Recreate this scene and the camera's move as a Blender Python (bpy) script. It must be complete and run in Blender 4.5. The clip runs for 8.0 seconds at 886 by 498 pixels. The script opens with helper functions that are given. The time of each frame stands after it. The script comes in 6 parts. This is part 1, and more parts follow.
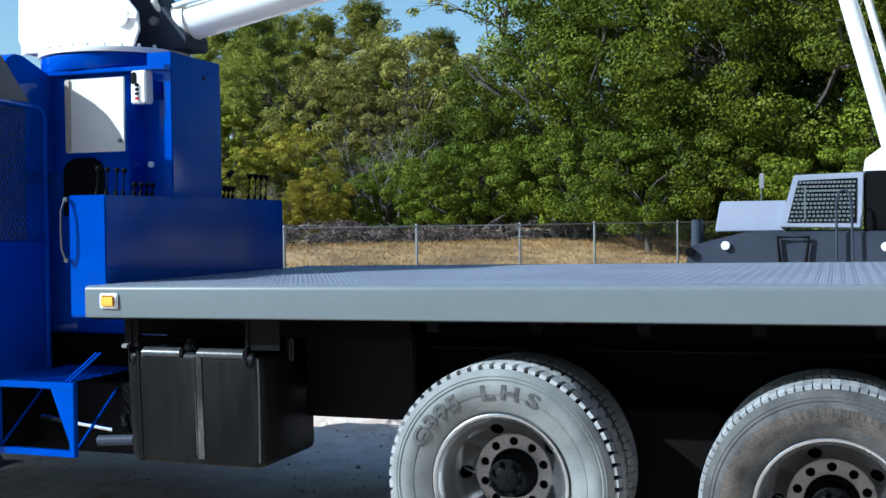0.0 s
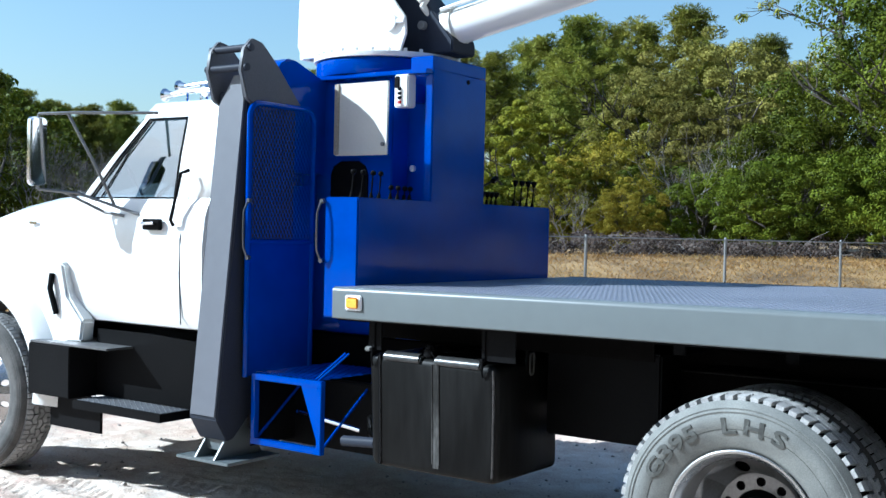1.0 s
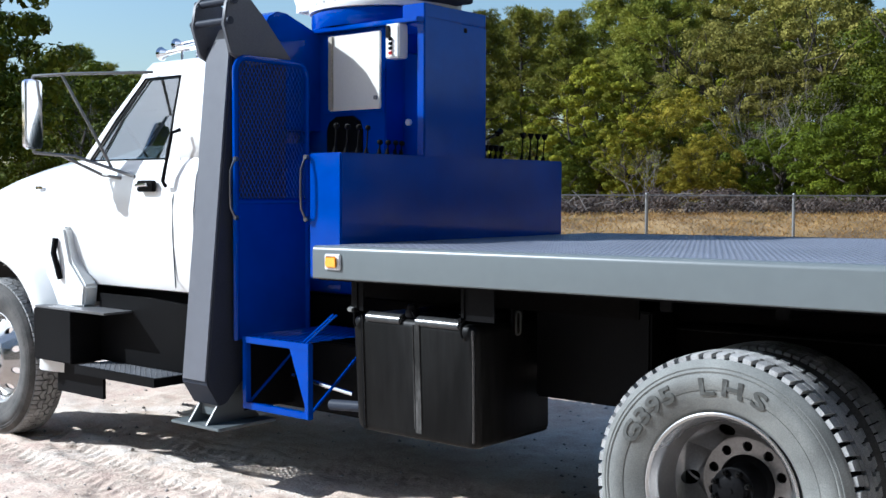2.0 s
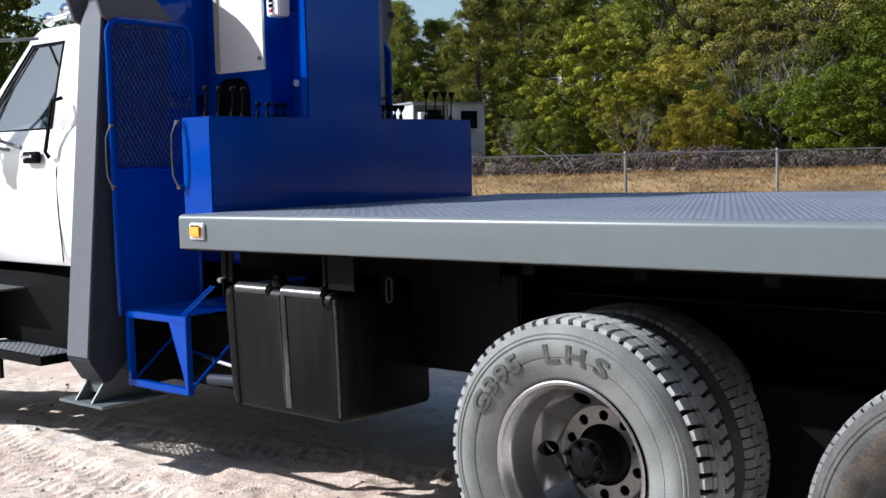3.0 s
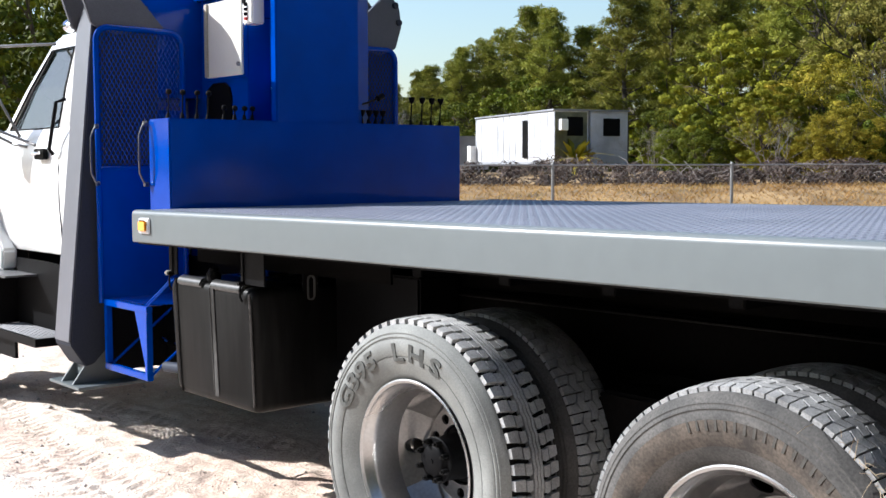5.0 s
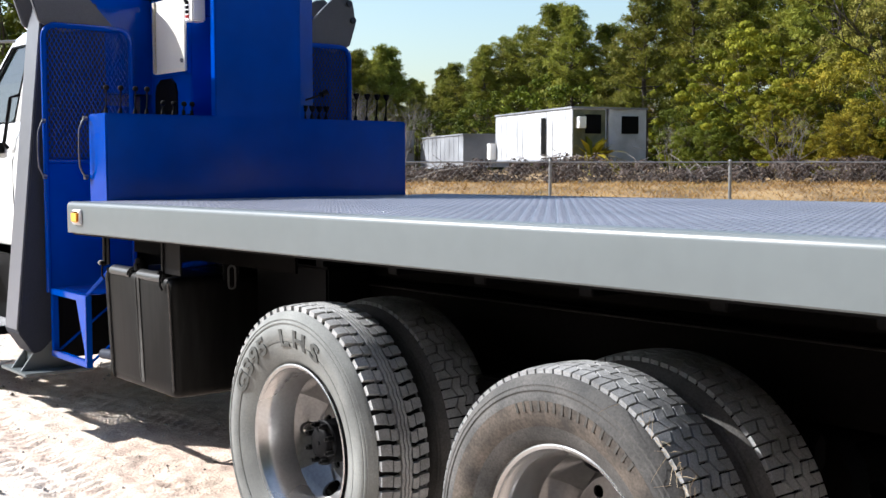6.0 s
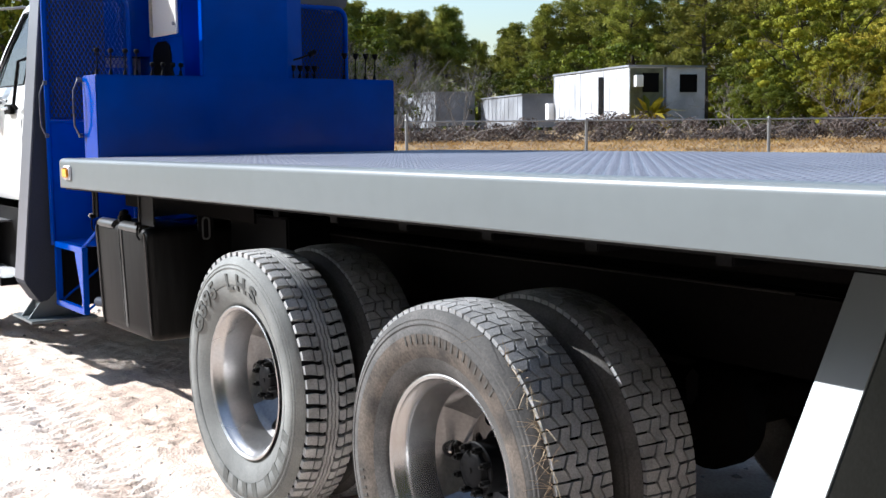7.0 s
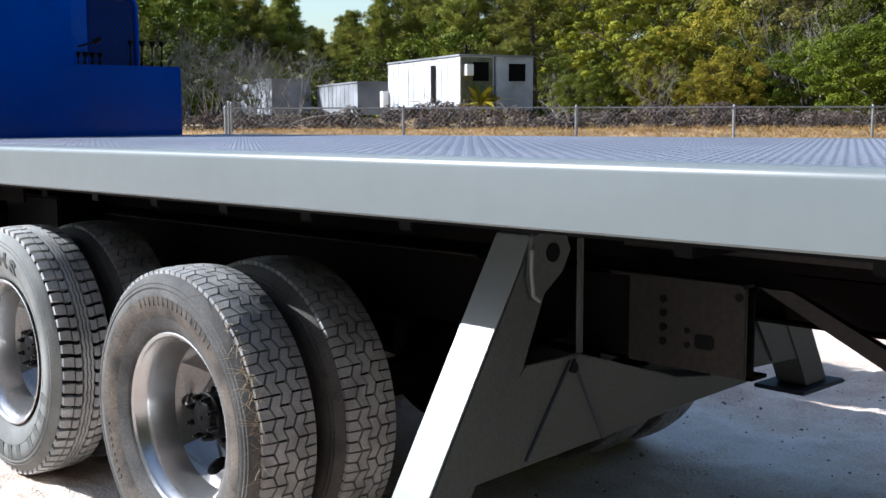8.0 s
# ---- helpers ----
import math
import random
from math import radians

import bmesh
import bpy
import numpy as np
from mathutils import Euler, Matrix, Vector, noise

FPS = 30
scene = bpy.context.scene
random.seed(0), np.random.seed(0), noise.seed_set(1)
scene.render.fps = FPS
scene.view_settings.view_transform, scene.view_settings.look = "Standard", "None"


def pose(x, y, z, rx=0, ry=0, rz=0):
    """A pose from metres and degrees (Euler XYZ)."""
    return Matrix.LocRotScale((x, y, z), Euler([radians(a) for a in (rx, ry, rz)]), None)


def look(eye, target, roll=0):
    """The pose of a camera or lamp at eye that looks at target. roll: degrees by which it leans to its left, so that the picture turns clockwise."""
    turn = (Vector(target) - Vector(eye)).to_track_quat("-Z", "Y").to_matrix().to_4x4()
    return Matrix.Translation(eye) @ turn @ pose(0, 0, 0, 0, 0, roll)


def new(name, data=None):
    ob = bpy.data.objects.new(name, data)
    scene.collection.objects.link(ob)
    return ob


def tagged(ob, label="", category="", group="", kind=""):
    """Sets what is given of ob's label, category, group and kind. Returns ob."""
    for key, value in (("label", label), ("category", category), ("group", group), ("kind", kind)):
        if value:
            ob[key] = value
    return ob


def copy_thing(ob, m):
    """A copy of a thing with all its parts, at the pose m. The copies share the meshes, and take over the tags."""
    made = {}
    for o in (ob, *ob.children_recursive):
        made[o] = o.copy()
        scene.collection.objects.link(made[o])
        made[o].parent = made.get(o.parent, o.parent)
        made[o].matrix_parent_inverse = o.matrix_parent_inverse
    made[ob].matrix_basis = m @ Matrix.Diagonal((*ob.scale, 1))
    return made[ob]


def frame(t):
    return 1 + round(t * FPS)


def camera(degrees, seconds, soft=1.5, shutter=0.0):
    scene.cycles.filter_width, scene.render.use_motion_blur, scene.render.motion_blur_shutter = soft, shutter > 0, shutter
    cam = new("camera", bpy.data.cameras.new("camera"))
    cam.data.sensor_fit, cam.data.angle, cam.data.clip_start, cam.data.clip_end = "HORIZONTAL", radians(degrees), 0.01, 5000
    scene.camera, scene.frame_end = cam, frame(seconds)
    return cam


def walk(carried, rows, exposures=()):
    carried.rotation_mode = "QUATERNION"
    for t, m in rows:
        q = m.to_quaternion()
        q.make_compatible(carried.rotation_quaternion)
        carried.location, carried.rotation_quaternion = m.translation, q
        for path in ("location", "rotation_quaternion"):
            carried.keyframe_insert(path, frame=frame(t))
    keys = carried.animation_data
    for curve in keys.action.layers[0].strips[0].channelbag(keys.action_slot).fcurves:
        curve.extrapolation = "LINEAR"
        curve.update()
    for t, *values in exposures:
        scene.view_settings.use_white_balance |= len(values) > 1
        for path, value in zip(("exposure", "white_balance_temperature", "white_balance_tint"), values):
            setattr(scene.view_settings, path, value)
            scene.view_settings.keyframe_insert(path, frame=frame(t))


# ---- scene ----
cam = camera(42.8, 8.0)
PATH = [
    (0, (3.465, -4.625, 1.635), (2.804, -2.738, 1.588), -0.7),
    (0.5, (3.562, -4.432, 1.624), (2.599, -2.68, 1.595), 0.3),
    (1, (3.671, -4.22, 1.64), (2.508, -2.593, 1.606), 1.3),
    (1.2, (3.683, -4.119, 1.62), (2.478, -2.524, 1.583), 1.2),
    (2.3, (3.988, -3.503, 1.581), (2.69, -1.986, 1.461), -0.6),
    (2.5, (4.029, -3.334, 1.555), (2.724, -1.824, 1.425), -1.2),
    (3, (4.246, -3.108, 1.573), (2.945, -1.597, 1.413), -1.4),
    (3.5, (4.463, -2.894, 1.576), (3.155, -1.392, 1.402), -0.6),
    (4, (4.688, -2.746, 1.562), (3.341, -1.278, 1.385), 0.3),
    (4.5, (4.859, -2.584, 1.547), (3.431, -1.194, 1.381), 0.2),
    (4.7, (4.946, -2.526, 1.551), (3.476, -1.179, 1.394), -0.1),
    (5.8, (5.504, -2.206, 1.544), (3.968, -0.933, 1.404), -0.0),
    (6, (5.558, -2.134, 1.532), (4.016, -0.869, 1.383), -0.0),
    (6.5, (5.79, -2.002, 1.527), (4.212, -0.787, 1.344), -0.1),
    (7, (6.08, -1.879, 1.5), (4.468, -0.716, 1.284), -0.5),
    (7.5, (6.329, -1.822, 1.48), (4.75, -0.615, 1.255), -0.2),
    (8, (6.688, -1.853, 1.486), (5.252, -0.481, 1.247), -0.2),
]
walk(cam, [(t, look(eye, target, roll)) for t, eye, target, roll in PATH], exposures=[(0.0, 0.78, 5000, 0), (1.2, 0.88, 5100, 1), (2.5, 0.59, 5550, 9), (4.0, 1.00, 5750, 10), (6.0, 1.15, 5950, 10), (8.0, 1.13, 5600, 9)])

# ---- world, sun, exposure ----
SUN = Vector((-1.19, -0.88, 1.0)).normalized()
sky_world = bpy.data.worlds.new("sky")
scene.world = sky_world
sky_world.use_nodes = True
sky = sky_world.node_tree.nodes.new("ShaderNodeTexSky")
sky.sky_type, sky.sun_disc = "NISHITA", False
sky.sun_elevation = math.asin(SUN.z)
sky.sun_rotation = math.atan2(SUN.x, SUN.y)
sky.air_density, sky.dust_density, sky.ozone_density = 1.3, 1.3, 2.0
sky_world.node_tree.links.new(sky.outputs[0], sky_world.node_tree.nodes["Background"].inputs[0])
sky_world.node_tree.nodes["Background"].inputs[1].default_value = 0.084
sun = new("sun", bpy.data.lights.new("sun", "SUN"))
sun.data.energy, sun.data.angle, sun.data.color = 5.0, radians(0.53), (1.0, 0.95, 0.88)
sun.matrix_world = look(SUN * 60, (0, 0, 0))


# ---- materials ----
def surface(name, col, rough=0.5, metal=0.0, var=0.15, scale=3.0, bump=0.05, fine=80.0, col2=None, patch=1.2, coat=0.0, spec=0.5, stretch=1.0):
    """A surface with large patches, fine grain, uneven gloss and fine relief, sized in metres."""
    m = bpy.data.materials.new(name)
    m.use_nodes = True
    nt = m.node_tree
    p = nt.nodes["Principled BSDF"]
    geo = nt.nodes.new("ShaderNodeNewGeometry")

    def noise_at(s, detail):
        n = nt.nodes.new("ShaderNodeTexNoise")
        n.inputs["Scale"].default_value, n.inputs["Detail"].default_value = s, detail
        if stretch == 1.0:
            nt.links.new(geo.outputs["Position"], n.inputs["Vector"])
        else:
            mp = nt.nodes.new("ShaderNodeMapping")
            mp.inputs["Scale"].default_value = (1, 1, stretch)
            nt.links.new(geo.outputs["Position"], mp.inputs["Vector"])
            nt.links.new(mp.outputs[0], n.inputs["Vector"])
        return n
    big, small = noise_at(patch * scale / 3, 5), noise_at(fine, 3)
    ramp = nt.nodes.new("ShaderNodeValToRGB")
    dark = [c * (1 - var) for c in col]
    light = list(col2) if col2 else [min(1, c * (1 + var)) for c in col]
    ramp.color_ramp.elements[0].position, ramp.color_ramp.elements[1].position = 0.34, 0.66
    ramp.color_ramp.elements[0].color, ramp.color_ramp.elements[1].color = (*dark, 1), (*light, 1)
    nt.links.new(big.outputs["Fac"], ramp.inputs["Fac"])
    mixer = nt.nodes.new("ShaderNodeMix")
    mixer.data_type, mixer.blend_type = "RGBA", "OVERLAY"
    mixer.inputs[0].default_value = min(1.0, var * 2)
    nt.links.new(ramp.outputs["Color"], mixer.inputs[6])
    nt.links.new(small.outputs["Fac"], mixer.inputs[7])
    nt.links.new(mixer.outputs[2], p.inputs["Base Color"])
    rr = nt.nodes.new("ShaderNodeMapRange")
    rr.inputs["To Min"].default_value, rr.inputs["To Max"].default_value = max(0.02, rough - 0.1), min(1, rough + 0.1)
    nt.links.new(big.outputs["Fac"], rr.inputs["Value"])
    nt.links.new(rr.outputs[0], p.inputs["Roughness"])
    p.inputs["Metallic"].default_value = metal
    p.inputs["Specular IOR Level"].default_value = spec
    p.inputs["Coat Weight"].default_value = coat
    p.inputs["Coat Roughness"].default_value = 0.08
    if bump:
        b = nt.nodes.new("ShaderNodeBump")
        b.inputs["Strength"].default_value, b.inputs["Distance"].default_value = bump, 0.01
        nt.links.new(small.outputs["Fac"], b.inputs["Height"])
        nt.links.new(b.outputs[0], p.inputs["Normal"])
    return m


def leaf_surface(name, cols, shine=0.45, through_light=0.17):
    """Leaves: each leaf takes its own shade, each tree its own tint."""
    m = bpy.data.materials.new(name)
    m.use_nodes = True
    nt = m.node_tree
    p = nt.nodes["Principled BSDF"]
    geo, info = nt.nodes.new("ShaderNodeNewGeometry"), nt.nodes.new("ShaderNodeObjectInfo")
    ramp = nt.nodes.new("ShaderNodeValToRGB")
    for i, c in enumerate(cols):
        e = ramp.color_ramp.elements[i] if i < 2 else ramp.color_ramp.elements.new(i / (len(cols) - 1))
        e.position, e.color = i / (len(cols) - 1), (*c, 1)
    n = nt.nodes.new("ShaderNodeTexNoise")
    n.inputs["Scale"].default_value = 0.55
    nt.links.new(geo.outputs["Position"], n.inputs["Vector"])
    mx = nt.nodes.new("ShaderNodeMath")
    mx.operation, mx.inputs[1].default_value = "MULTIPLY_ADD", 0.5
    nt.links.new(geo.outputs["Random Per Island"], mx.inputs[0])
    sub = nt.nodes.new("ShaderNodeMapRange")
    sub.inputs["From Min"].default_value, sub.inputs["From Max"].default_value = 0.3, 0.7
    sub.inputs["To Max"].default_value = 0.5
    nt.links.new(n.outputs["Fac"], sub.inputs["Value"])
    nt.links.new(sub.outputs[0], mx.inputs[2])
    nt.links.new(mx.outputs[0], ramp.inputs["Fac"])
    hue = nt.nodes.new("ShaderNodeHueSaturation")
    tint = nt.nodes.new("ShaderNodeMapRange")
    tint.inputs["To Min"].default_value, tint.inputs["To Max"].default_value = 0.487, 0.503
    nt.links.new(info.outputs["Random"], tint.inputs["Value"])
    nt.links.new(tint.outputs[0], hue.inputs["Hue"])
    nt.links.new(ramp.outputs["Color"], hue.inputs["Color"])
    shade_of = nt.nodes.new("ShaderNodeMapRange")
    shade_of.inputs["To Min"].default_value, shade_of.inputs["To Max"].default_value = 0.72, 1.18
    nt.links.new(info.outputs["Random"], shade_of.inputs["Value"])
    nt.links.new(shade_of.outputs[0], hue.inputs["Value"])
    nt.links.new(hue.outputs[0], p.inputs["Base Color"])
    p.inputs["Roughness"].default_value = shine
    p.inputs["Specular IOR Level"].default_value = 0.08
    tr = nt.nodes.new("ShaderNodeBsdfTranslucent")
    nt.links.new(hue.outputs[0], tr.inputs["Color"])
    ms = nt.nodes.new("ShaderNodeMixShader")
    ms.inputs[0].default_value = through_light
    nt.links.new(p.outputs[0], ms.inputs[1])
    nt.links.new(tr.outputs[0], ms.inputs[2])
    nt.links.new(ms.outputs[0], nt.nodes["Material Output"].inputs["Surface"])
    return m


BLUE = surface("blue_paint", (0.0, 0.046, 0.34), 0.1, var=0.1, bump=0.02, fine=7, spec=0.2)
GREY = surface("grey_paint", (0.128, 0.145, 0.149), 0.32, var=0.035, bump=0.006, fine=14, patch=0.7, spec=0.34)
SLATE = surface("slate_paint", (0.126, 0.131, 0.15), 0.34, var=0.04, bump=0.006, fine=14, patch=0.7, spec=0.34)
DGREY = surface("dark_grey_paint_and_shade", (0.034, 0.039, 0.053), 0.5, var=0.12, bump=0.02, fine=120, spec=0.07)
# the rear outriggers' grey, darkened for their shaded sides
SHADEGREY = surface("shaded_grey_paint", (0.055, 0.064, 0.062), 0.5, var=0.15, bump=0.03, fine=90, spec=0.12)
CHARCOAL = surface("charcoal_paint", (0.088, 0.092, 0.106), 0.45, var=0.1, bump=0.02, fine=120, spec=0.2)
LAVENDER = surface("pale_grey_blue_paint", (0.26, 0.275, 0.34), 0.45, var=0.08, bump=0.02, fine=120)
DECK = surface("deck_paint", (0.172, 0.18, 0.218), 0.36, var=0.1, bump=0.05, fine=200, patch=2)
WHITE = surface("white_paint", (0.8, 0.8, 0.78), 0.25, var=0.03, bump=0.005, coat=0.5)
OFFWHITE = surface("cream_paint", (0.72, 0.70, 0.63), 0.45, var=0.06, bump=0.03)
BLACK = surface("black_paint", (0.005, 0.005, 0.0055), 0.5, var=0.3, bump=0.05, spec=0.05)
PLASTIC = surface("black_plastic", (0.0055, 0.0055, 0.0055), 0.3, var=0.3, bump=0.06, fine=40, spec=0.08)
MOULDED = surface("dusty_moulded_plastic", (0.005, 0.005, 0.005), 0.42, var=0.5, bump=0.05, fine=26, spec=0.09, col2=(0.0105, 0.0105, 0.0103), patch=3.5, stretch=0.16)
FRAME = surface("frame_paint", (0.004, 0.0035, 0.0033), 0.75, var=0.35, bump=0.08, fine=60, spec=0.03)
RUBBER = surface("tyre_rubber", (0.14, 0.143, 0.135), 0.8, var=0.24, bump=0.08, fine=220, col2=(0.225, 0.23, 0.215), patch=3.2)
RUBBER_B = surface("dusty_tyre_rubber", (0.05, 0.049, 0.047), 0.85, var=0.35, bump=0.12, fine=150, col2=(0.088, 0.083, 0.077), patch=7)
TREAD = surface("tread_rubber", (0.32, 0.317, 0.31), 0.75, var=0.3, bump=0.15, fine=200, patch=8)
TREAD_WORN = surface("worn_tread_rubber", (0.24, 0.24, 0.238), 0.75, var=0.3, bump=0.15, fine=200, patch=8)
# dark rubber with the shade between the tread blocks put into its colour
GROOVE = surface("shaded_groove_rubber", (0.011, 0.011, 0.011), 0.9, var=0.2, bump=0.1, spec=0.06)
DUSTBAND = surface("brown_dust_on_rubber", (0.062, 0.056, 0.051), 0.9, var=0.3, bump=0.1, fine=120, col2=(0.12, 0.10, 0.082), patch=9, spec=0.2)
ENDPLATE = surface("brown_primer", (0.014, 0.0125, 0.0112), 0.6, var=0.35, bump=0.08, fine=60, spec=0.2)
LETTER_B = surface("faint_letter_rubber", (0.07, 0.066, 0.06), 0.8, var=0.2, bump=0.02, spec=0.15)
DARKSTEEL = surface("dark_bright_steel", (0.14, 0.14, 0.15), 0.3, metal=0.9, var=0.1, bump=0.02)
SCUFF = surface("scuffed_plastic", (0.03, 0.03, 0.029), 0.5, var=0.5, bump=0.1, spec=0.2, col2=(0.075, 0.073, 0.07), patch=9, stretch=0.3)
STALK = surface("dry_stalks", (0.34, 0.27, 0.18), 0.9, var=0.3, bump=0.0)
HUBBLACK = surface("glossy_black_hub", (0.012, 0.012, 0.012), 0.3, var=0.3, bump=0.03, fine=60, spec=0.4)
# tread rubber darkened for the shade round the inner tyres
TREAD_SHADE = surface("shaded_tread_rubber", (0.11, 0.11, 0.108), 0.8, var=0.3, bump=0.15, fine=200, patch=8)
LETTER = surface("dark_letter_rubber", (0.092, 0.094, 0.088), 0.75, var=0.25, bump=0.02, spec=0.2)
# the wheel's silver darkened for the shade inside the barrel
DISC = surface("shaded_disc_paint", (0.18, 0.176, 0.174), 0.3, metal=0.8, var=0.15, bump=0.03)
OLIVE = surface("olive_cladding", (0.13, 0.13, 0.075), 0.7, var=0.35, bump=0.05, patch=2)
STEEL = surface("silver_wheel_paint", (0.45, 0.445, 0.44), 0.26, metal=0.85, var=0.08, bump=0.0)
CHROME = surface("chrome", (0.75, 0.75, 0.77), 0.1, metal=1.0, var=0.03, bump=0.0)
MIRROR = surface("mirror_glass", (0.85, 0.85, 0.87), 0.02, metal=1.0, var=0.01, bump=0.0)
GALV = surface("galvanised_steel", (0.22, 0.22, 0.215), 0.55, metal=0.5, var=0.15, bump=0.05)
AMBER = surface("amber_lens", (0.95, 0.42, 0.03), 0.18, var=0.1, bump=0.0, coat=0.6)
LENSW = surface("clear_lens", (0.75, 0.76, 0.78), 0.15, var=0.05, bump=0.0, coat=0.6)
DARKCREAM = surface("dark_cream_paint", (0.40, 0.37, 0.29), 0.6, var=0.25, bump=0.03)
RED = surface("red_knob", (0.5, 0.02, 0.02), 0.3, bump=0.0)
TREADPLATE = surface("tread_plate", (0.13, 0.13, 0.133), 0.42, metal=0.4, var=0.3, bump=0.2, fine=90)
RUSTY = surface("weathered_cladding", (0.46, 0.47, 0.49), 0.6, var=0.25, bump=0.05, col2=(0.62, 0.63, 0.66), patch=0.8)
DULL = surface("dull_cladding", (0.22, 0.23, 0.25), 0.6, var=0.25, bump=0.05, patch=0.6)
BARK = surface("bark", (0.06, 0.047, 0.037), 0.9, var=0.35, bump=0.6, fine=18)
DEADWOOD = surface("bare_twigs", (0.17, 0.15, 0.135), 0.9, var=0.3, bump=0.3, fine=30)
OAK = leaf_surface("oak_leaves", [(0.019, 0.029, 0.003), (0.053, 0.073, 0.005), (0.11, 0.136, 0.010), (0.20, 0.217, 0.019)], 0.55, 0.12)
GREENBUSH = leaf_surface("green_bush_leaves", [(0.0544, 0.0691, 0.00562), (0.145, 0.164, 0.0112), (0.272, 0.275, 0.0211), (0.411, 0.373, 0.0421)], 0.55, 0.15)
OLIVELEAF = leaf_surface("olive_leaves", [(0.072, 0.072, 0.0168), (0.18, 0.173, 0.0336), (0.3, 0.278, 0.06), (0.432, 0.378, 0.09)], 0.6, 0.12)
BUSH = leaf_surface("bush_leaves", [(0.066, 0.0744, 0.0096), (0.192, 0.192, 0.0168), (0.36, 0.318, 0.0264), (0.5, 0.384, 0.042)], 0.55, 0.15)
PINE = leaf_surface("pine_needles", [(0.059, 0.0732, 0.0118), (0.153, 0.175, 0.0236), (0.26, 0.26, 0.0401), (0.366, 0.325, 0.0649)], 0.5, 0.12)
BROWNLEAF = leaf_surface("dead_vines", [(0.034, 0.025, 0.021), (0.075, 0.056, 0.046), (0.14, 0.11, 0.093), (0.235, 0.195, 0.165)], 0.8, 0.15)
STRAW = leaf_surface("dry_grass", [(0.20, 0.12, 0.045), (0.36, 0.225, 0.075), (0.50, 0.33, 0.115), (0.28, 0.24, 0.07)], 0.8, 0.3)
STONE = surface("pebbles", (0.34, 0.31, 0.28), 0.9, var=0.45, bump=0.2, fine=60)


def glass_surface(name, tint, gloss):
    """Thin tinted pane: sees straight through, with a mirror-like surface."""
    m = bpy.data.materials.new(name)
    m.use_nodes = True
    nt = m.node_tree
    nt.nodes.remove(nt.nodes["Principled BSDF"])
    clear, shine, both_ = nt.nodes.new("ShaderNodeBsdfTransparent"), nt.nodes.new("ShaderNodeBsdfGlossy"), nt.nodes.new("ShaderNodeMixShader")
    clear.inputs["Color"].default_value = (*tint, 1)
    shine.inputs["Color"].default_value, shine.inputs["Roughness"].default_value = (0.95, 0.97, 1.0, 1), 0.03
    both_.inputs[0].default_value = gloss
    nt.links.new(clear.outputs[0], both_.inputs[1])
    nt.links.new(shine.outputs[0], both_.inputs[2])
    nt.links.new(both_.outputs[0], nt.nodes["Material Output"].inputs["Surface"])
    return m


GLASS = glass_surface("cab_glass", (0.27, 0.36, 0.42), 0.24)


def ground_surface():
    """Pale sandy dirt with gravel, damp patches and tyre prints; field grass soil beyond the fence."""
    m = bpy.data.materials.new("sandy_ground")
    m.use_nodes = True
    nt = m.node_tree
    p = nt.nodes["Principled BSDF"]
    geo = nt.nodes.new("ShaderNodeNewGeometry")

    def tex(s, detail=6, kind="ShaderNodeTexNoise"):
        n = nt.nodes.new(kind)
        n.inputs["Scale"].default_value = s
        if kind == "ShaderNodeTexNoise":
            n.inputs["Detail"].default_value = detail
        nt.links.new(geo.outputs["Position"], n.inputs["Vector"])
        return n

    def ramp_of(src, stops):
        r = nt.nodes.new("ShaderNodeValToRGB")
        for i, (pos, c) in enumerate(stops):
            e = r.color_ramp.elements[i] if i < 2 else r.color_ramp.elements.new(pos)
            e.position, e.color = pos, (*c, 1)
        nt.links.new(src, r.inputs["Fac"])
        return r
    a, b, c = tex(0.55), tex(5.0), tex(70.0, 4)
    base = ramp_of(a.outputs["Fac"], [(0.3, (0.53, 0.395, 0.30)), (0.5, (0.65, 0.53, 0.435)), (0.7, (0.74, 0.66, 0.59))])
    mid = ramp_of(b.outputs["Fac"], [(0.3, (0.32, 0.32, 0.32)), (0.7, (0.62, 0.62, 0.62))])
    small = ramp_of(c.outputs["Fac"], [(0.3, (0.3, 0.3, 0.3)), (0.7, (0.68, 0.68, 0.68))])
    out = base.outputs["Color"]
    for r, k in ((mid, 0.6), (small, 0.55)):
        mx = nt.nodes.new("ShaderNodeMix")
        mx.data_type, mx.blend_type = "RGBA", "OVERLAY"
        mx.inputs[0].default_value = k
        nt.links.new(out, mx.inputs[6])
        nt.links.new(r.outputs["Color"], mx.inputs[7])
        out = mx.outputs[2]
    # dark specks of gravel
    v = tex(38.0, kind="ShaderNodeTexVoronoi")
    sp = ramp_of(v.outputs["Distance"], [(0.05, (0.35, 0.33, 0.32)), (0.16, (1, 1, 1))])
    mx = nt.nodes.new("ShaderNodeMix")
    mx.data_type, mx.blend_type = "RGBA", "MULTIPLY"
    mx.inputs[0].default_value = 0.35
    nt.links.new(out, mx.inputs[6])
    nt.links.new(sp.outputs["Color"], mx.inputs[7])
    nt.links.new(mx.outputs[2], p.inputs["Base Color"])
    p.inputs["Roughness"].default_value = 0.95
    add = nt.nodes.new("ShaderNodeMath")
    add.operation = "ADD"
    nt.links.new(b.outputs["Fac"], add.inputs[0])
    nt.links.new(c.outputs["Fac"], add.inputs[1])
    bp = nt.nodes.new("ShaderNodeBump")
    bp.inputs["Strength"].default_value, bp.inputs["Distance"].default_value = 0.55, 0.016
    nt.links.new(add.outputs[0], bp.inputs["Height"])
    nt.links.new(bp.outputs[0], p.inputs["Normal"])
    return m


GROUND = ground_surface()
